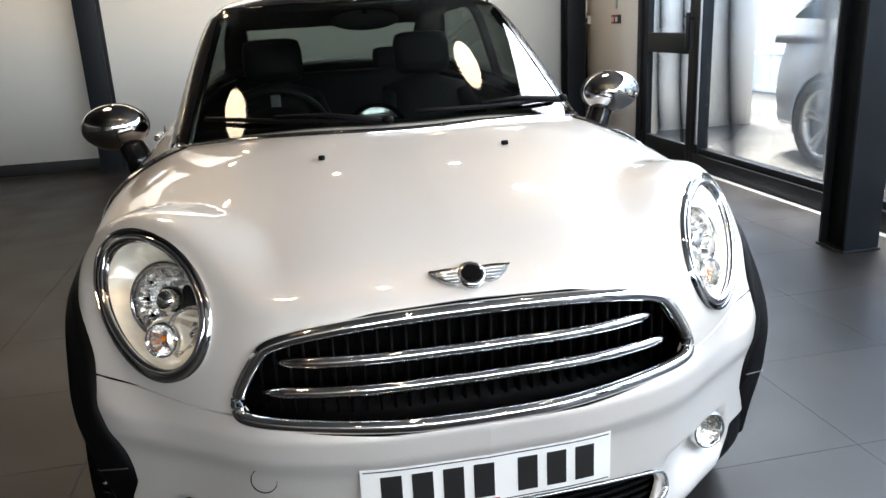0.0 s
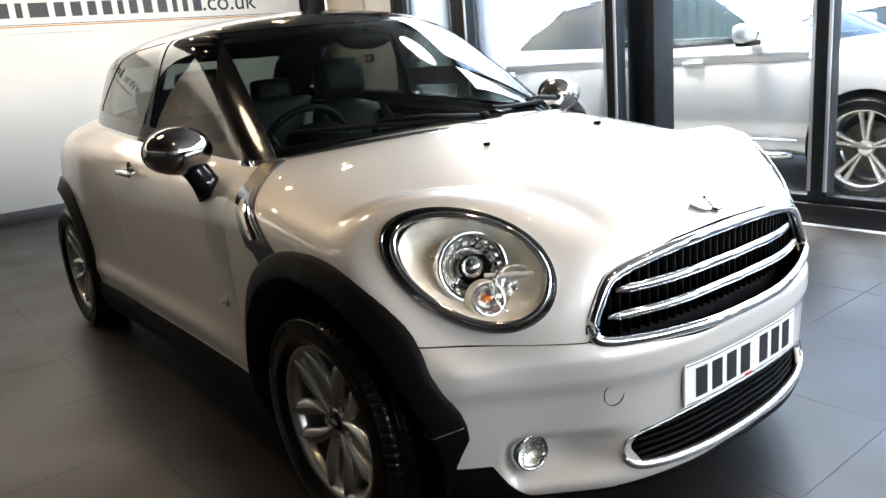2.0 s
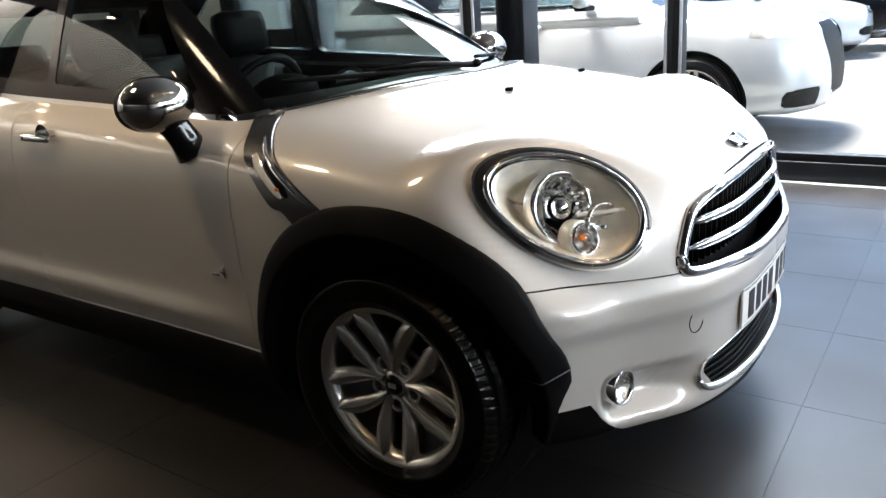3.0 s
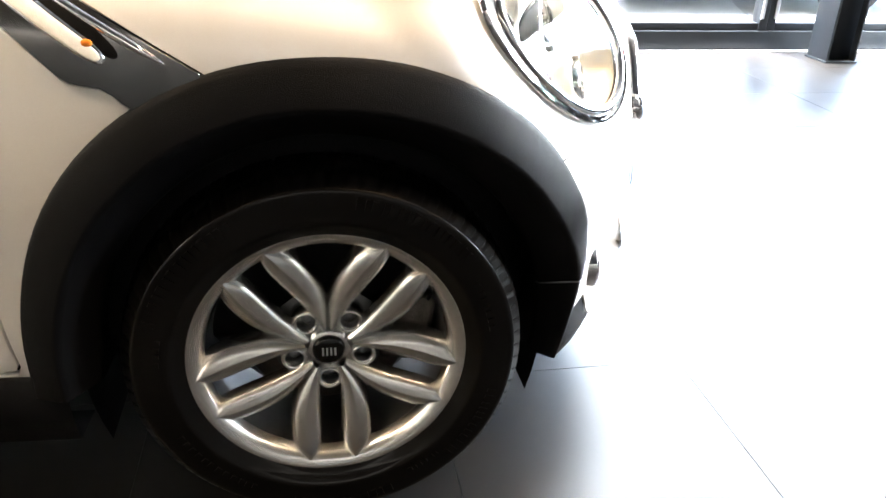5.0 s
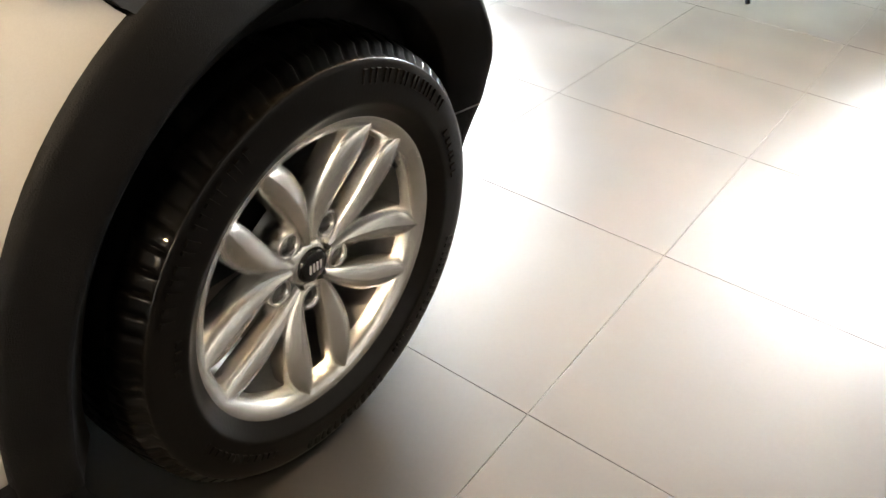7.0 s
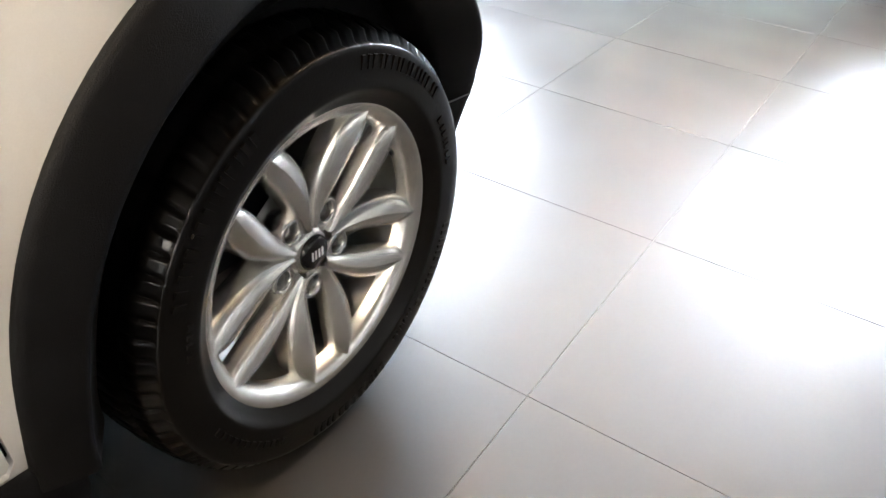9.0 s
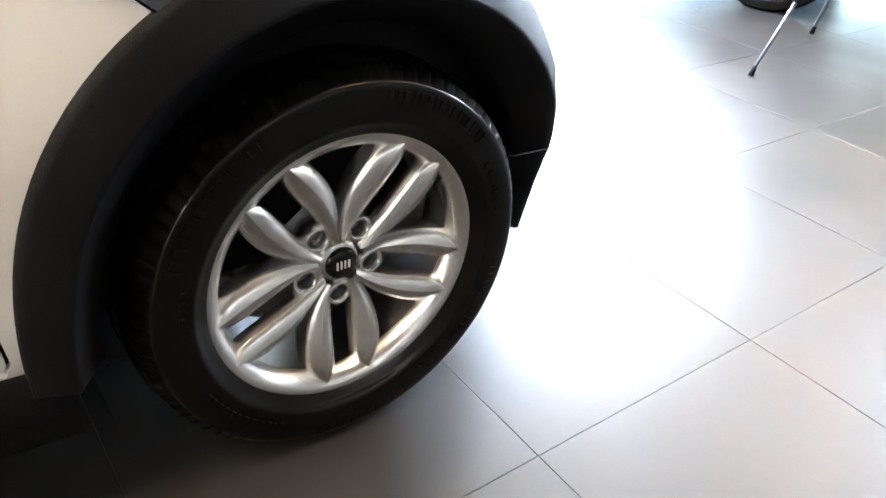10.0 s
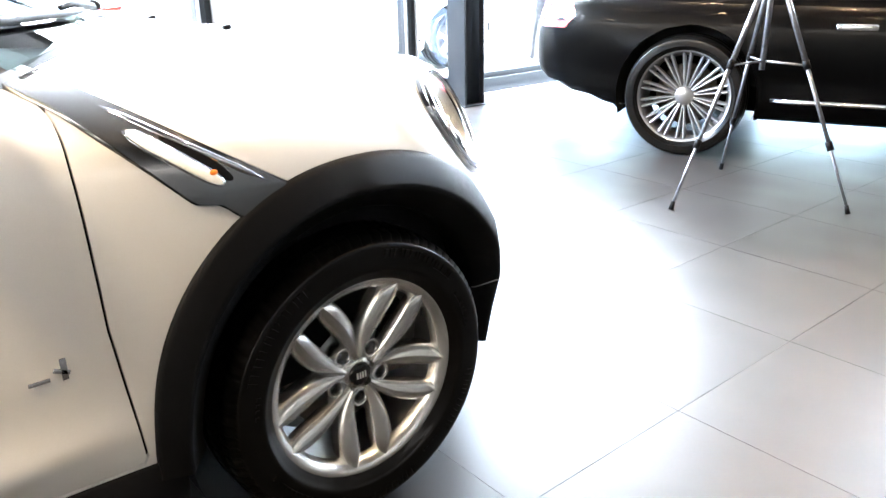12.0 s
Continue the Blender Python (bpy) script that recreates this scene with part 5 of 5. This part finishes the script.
            panel("arch_lip", lipm, P.get("lip", paint), c, .008, .02)
        mz = P["belt"] + .09
        mir = part("mirror_cap", box(.25, .13, .15, pose(s * (P["w"] + .08), P["cab"][0] + .20, mz, 0, 0, s * -8), .055), paint, c)
        part("mirror_foot", box(.22, .10, .045, pose(s * (P["w"] + .01), P["cab"][0] + .21, mz - .080), .014), DARK, mir)
        hl = polygon([(-1, P["hz"] - .07), (P["w"] * .52, P["hz"] - .06), (P["w"] * .60, P["hz"] + .05), (P["w"] * .98, P["hz"] + .11), (P["w"] * 1.0, P["hz"] - .02)], .01)
        lampr = lambda x, y, z: np.maximum(np.maximum(hl(np.abs(x), z), P["w"] * .5 - np.abs(x)), y - P["nose"] - .55)
        hm = cut(cut(S, side(s)), lampr)
        if len(hm[2]):
            panel("headlamp", hm, REFLECTOR, c, .004, .02)
            panel("headlamp_lens", hm, LENS, c, .010, 0)
        tl = lambda x, y, z: np.maximum(np.maximum(np.abs(z - P["tz"]) - .08, P["w"] * .55 - np.abs(x)), P["tail"] - .42 - y)
        tm = cut(cut(S, side(s)), tl)
        if len(tm[2]):
            panel("tail_lamp", tm, RED_LENS, c, .005, .02, "red tail lamp")
    grl = polygon([(-1, .42), (-1, P["hz"] + .02), (.30, P["hz"] + .02), (.36, P["hz"] - .1), (.28, .42)], .02)
    gm = cut(S, lambda x, y, z: np.maximum(grl(np.abs(x), z), y - P["nose"] - .4))
    panel("grille", gm, DARK, c, .004, .02)
    panel("grille_rim", cut(S, lambda x, y, z: np.maximum(np.maximum(grl(np.abs(x), z) - .02, -grl(np.abs(x), z)), y - P["nose"] - .4)), CHROME, c, .008, .02)
    for s in (-1, 1):
        vent = lambda x, y, z: np.maximum(np.maximum(np.abs(z - .42) - .07, np.abs(np.abs(x) - P["w"] * .72) - .16), y - P["nose"] - .6)
        panel("bumper_vent", cut(cut(S, side(s)), vent), DARK, c, .004, .02)
    return c


SUV = dict(nose=-.98, tail=4.08, w=.98, base=3.0, low=.28, belt=1.18, R=.385, rim=.295, spokes=5, twin=8, lean=.42, hz=.92, tz=1.10, doors=(1.62, 2.52), alloy=ALLOY, step=True,
           top=([-1, -.6, .2, .8, 3.4, 4.1], [.90, 1.06, 1.16, 1.20, 1.24, 1.20]), roof=([.3, 1.35, 1.8, 2.6, 3.4, 3.95, 4.25], [1.16, 1.67, 1.77, 1.80, 1.74, 1.52, 1.0]), cab=(.7, 3.5),
           win=[(.85, 1.21), (1.5, 1.61), (2.2, 1.68), (3.1, 1.60), (3.65, 1.27), (2.2, 1.23)])
other_car("pale silver estate SUV parked outside the glazing", pose(5.165, .79, -.085), SUV_PAINT, SUV, "cars parked outside")
COUPE = dict(rise=.28, nose=-.86, tail=3.86, w=.955, base=2.745, low=.21, belt=.90, R=.355, rim=.275, spokes=14, twin=4.5, lean=.55, hz=.66, tz=.80, doors=(.75, 2.05), chrome=True,
             top=([-.9, -.4, .3, .8, 2.6, 3.3, 3.9], [.70, .82, .91, .93, .97, .98, .90]), roof=([.3, 1.0, 1.5, 2.1, 2.8, 3.3, 3.7], [.88, 1.22, 1.36, 1.37, 1.22, 1.02, .85]), cab=(.7, 2.8),
             win=[(.72, .95), (1.25, 1.24), (1.7, 1.29), (2.2, 1.25), (2.62, 1.03), (2.4, .97)])
# black coupe: rear wheel on the camera's side, tail towards the glazing
rear = Vector((.60, -3.32, 0))
turn = -66
q = Matrix.Rotation(radians(turn), 4, "Z")
mid_rear = q @ Vector((-.84, 2.745, 0))
other_car("glossy black coupe with bright sill strips standing in the showroom", Matrix.Translation(rear - mid_rear) @ q, BLACK_PAINT, COUPE)
FAR = dict(SUV, step=False, top=([-1, -.6, .2, .8, 3.4, 4.1], [.76, .88, .97, 1.0, 1.05, 1.03]), belt=1.0, roof=([.3, 1.2, 1.8, 2.6, 3.4, 3.9, 4.25], [.98, 1.42, 1.50, 1.50, 1.42, 1.15, .85]), tz=.92, R=.33, rim=.23, low=.2, hz=.72, w=.9,
           win=[(.85, 1.04), (1.4, 1.36), (2.2, 1.40), (3.0, 1.33), (3.4, 1.08), (2.2, 1.06)])
other_car("white hatchback parked close outside the glazing", pose(5.95, -5.25, -.085), WHITE_PAINT, FAR, "cars parked outside")
other_car("silver hatchback parked further off on the forecourt", pose(12.6, 1.4, -.085, 0, 0, 20), SUV_PAINT, FAR, "cars parked outside")
other_car("black hatchback parked far across the forecourt", pose(14.5, -1.9, -.085, 0, 0, 10), BLACK_PAINT, FAR, "cars parked outside")


# ---- tripod ----
tri = thing("tripod", "grey metal camera tripod standing on the tiled floor", "tripod", at=pose(-.17, -2.74, 0))
head = Vector((0, 0, 1.12))
feet = [Vector((.12, .46, .012)), Vector((-.47, -.07, .012)), Vector((.36, -.36, .012))]
part("centre_post", tube([(0, 0, .62), (0, 0, 1.28)], .013, 12), STEEL, tri)
part("head", box(.06, .07, .09, pose(0, 0, 1.30), .012), DARK, tri)
part("pan_handle", tube([(0, .03, 1.28), (.06, .22, 1.2)], [.006, .010], 8), DARK, tri)
part("collar", lathe([(.02, 1.07), (.045, 1.08), (.05, 1.12), (.03, 1.15), (.016, 1.15)], 20), DARK, tri)
for f in feet:
    d = f - head
    leg = part("leg", tube([head + d * .02, head + d * .42], .0125, 10), STEEL, tri)
    part("leg_section", tube([head + d * .36, head + d * .74], .0095, 10), STEEL, leg)
    part("leg_section", tube([head + d * .70, head + d * .99], .0070, 10), STEEL, leg)
    for u in (.42, .74):
        part("leg_clamp", tube([head + d * (u - .02), head + d * (u + .015)], .016, 10), DARK, leg)
    part("rubber_foot", tube([head + d * .975, f - Vector((0, 0, .010))], [.009, .012], 10), DARK, leg)
    part("brace", tube([(0, 0, .66), head + d * .42], .005, 8), STEEL, tri)

# ---- outside ----
g = grid_mesh(lambda u, v: (600 * (u - .5), 600 * (v - .5), -.095), 40, 40)
tagged(part("ground", g, ASPHALT, None, "worn grey asphalt forecourt"), category="ground", kind="structure")
fence = thing("boundary_fence", "tall white corrugated steel boundary fence", "fence", at=pose(0, 0, -.08))


def sheet(x, y0, y1, name="sheet"):
    def at(u, v):
        y = y0 + (y1 - y0) * u
        k = (y / .20) % 1
        dx = .035 * (1 if .12 < k < .42 else 0 if k > .54 else (k / .12 if k <= .12 else (.54 - k) / .12))
        return (x + dx, y, .05 + 2.75 * v)
    return grid_mesh(at, int((y1 - y0) / .016), 1)


for k in range(14):
    part("sheet", sheet(7.4, 3.6 + 1.2 * k, 4.79 + 1.2 * k), FENCE, fence, smooth=False)
    part("post", box(.06, .06, 2.8, pose(7.33, 3.6 + 1.2 * k, 1.4), .004), FENCE, fence)
part("rail", box(.05, 16.8, .06, pose(7.35, 12.0, .62), .004), FENCE, fence)
part("kerb_board", box(.06, 16.8, .10, pose(7.37, 12.0, .05), .01), FENCE, fence)
bollard = thing("guard_rail", "low white painted guard rail outside the door", "guard rail", at=pose(5.6, 6.9, -.095))
for y in (-.55, .55):
    part("post", tube([(0, y, 0), (0, y, .85)], .025, 12), FENCE, bollard)
part("rail", tube([(0, -.6, .80), (0, .6, .80)], .022, 12), FENCE, bollard)
house = thing("warehouse", "pale profiled metal warehouse beyond the forecourt", "building", at=pose(26, 2, 0))
part("wall", box(.3, 46, 6.2, pose(0, 0, 3.1)), FENCE, house, smooth=False)
part("roof", box(9, 47, .4, pose(4.2, 0, 6.4, 0, -4, 0)), ALUMINIUM, house, smooth=False)
for k in range(6):
    wdw = part("window", box(.1, 3.2, 1.4, pose(-.16, -18 + 7 * k, 3.6)), FRAME, house, smooth=False)
    part("pane", box(.05, 2.9, 1.2, pose(-.22, -18 + 7 * k, 3.6)), GLASS_DARK, wdw, smooth=False)
    part("shutter", box(.1, 3.4, 2.6, pose(-.16, -14.5 + 7 * k, 1.3)), ALUMINIUM, house, smooth=False)

# ---- floor tiles ----
tile_bm = box(.5946, .5946, .010, None, .0005)
tile_me = bpy.data.meshes.new("tile")
tile_bm.to_mesh(tile_me)
tile_bm.free()
tile_me.materials.append(TILE)
far_bm = []
count = 0
for i in range(-10, 9):
    for j in range(-15, 14):
        x, y = .109 + .596 * i + .298, -.828 + .596 * j + .298
        if not (WEST < x - .3 and x + .3 < EAST + .2 and SOUTH < y - .35 and y + .3 < NORTH + .2):
            continue
        if -3.6 < x < 3.1 and -5.2 < y < 4.9 and count < 300:
            o = new("tile", tile_me)
            o.location = (x, y, -.005)
            o.rotation_euler = (0, 0, radians(90 * random.randrange(4)))
            o.parent = floor
            count += 1
        else:
            far_bm.append((x, y))
quads, faces = [], []
for x, y in far_bm:
    n = len(quads)
    for dx, dy in ((-.2968, -.2968), (.2968, -.2968), (.2968, .2968), (-.2968, .2968)):
        quads.append((x + dx, y + dy, 0))
    for dx, dy in ((-.2968, -.2968), (.2968, -.2968), (.2968, .2968), (-.2968, .2968)):
        quads.append((x + dx, y + dy, -.008))
    faces.append((n, n + 1, n + 2, n + 3))
    for k in range(4):
        m = (k + 1) % 4
        faces.append((n + 4 + k, n + 4 + m, n + m, n + k))
fme = bpy.data.meshes.new("far_tiles")
fme.from_pydata(quads, [], faces)
part_mesh("far_tiles", fme, TILE, floor, smooth=False, kind="stuff")
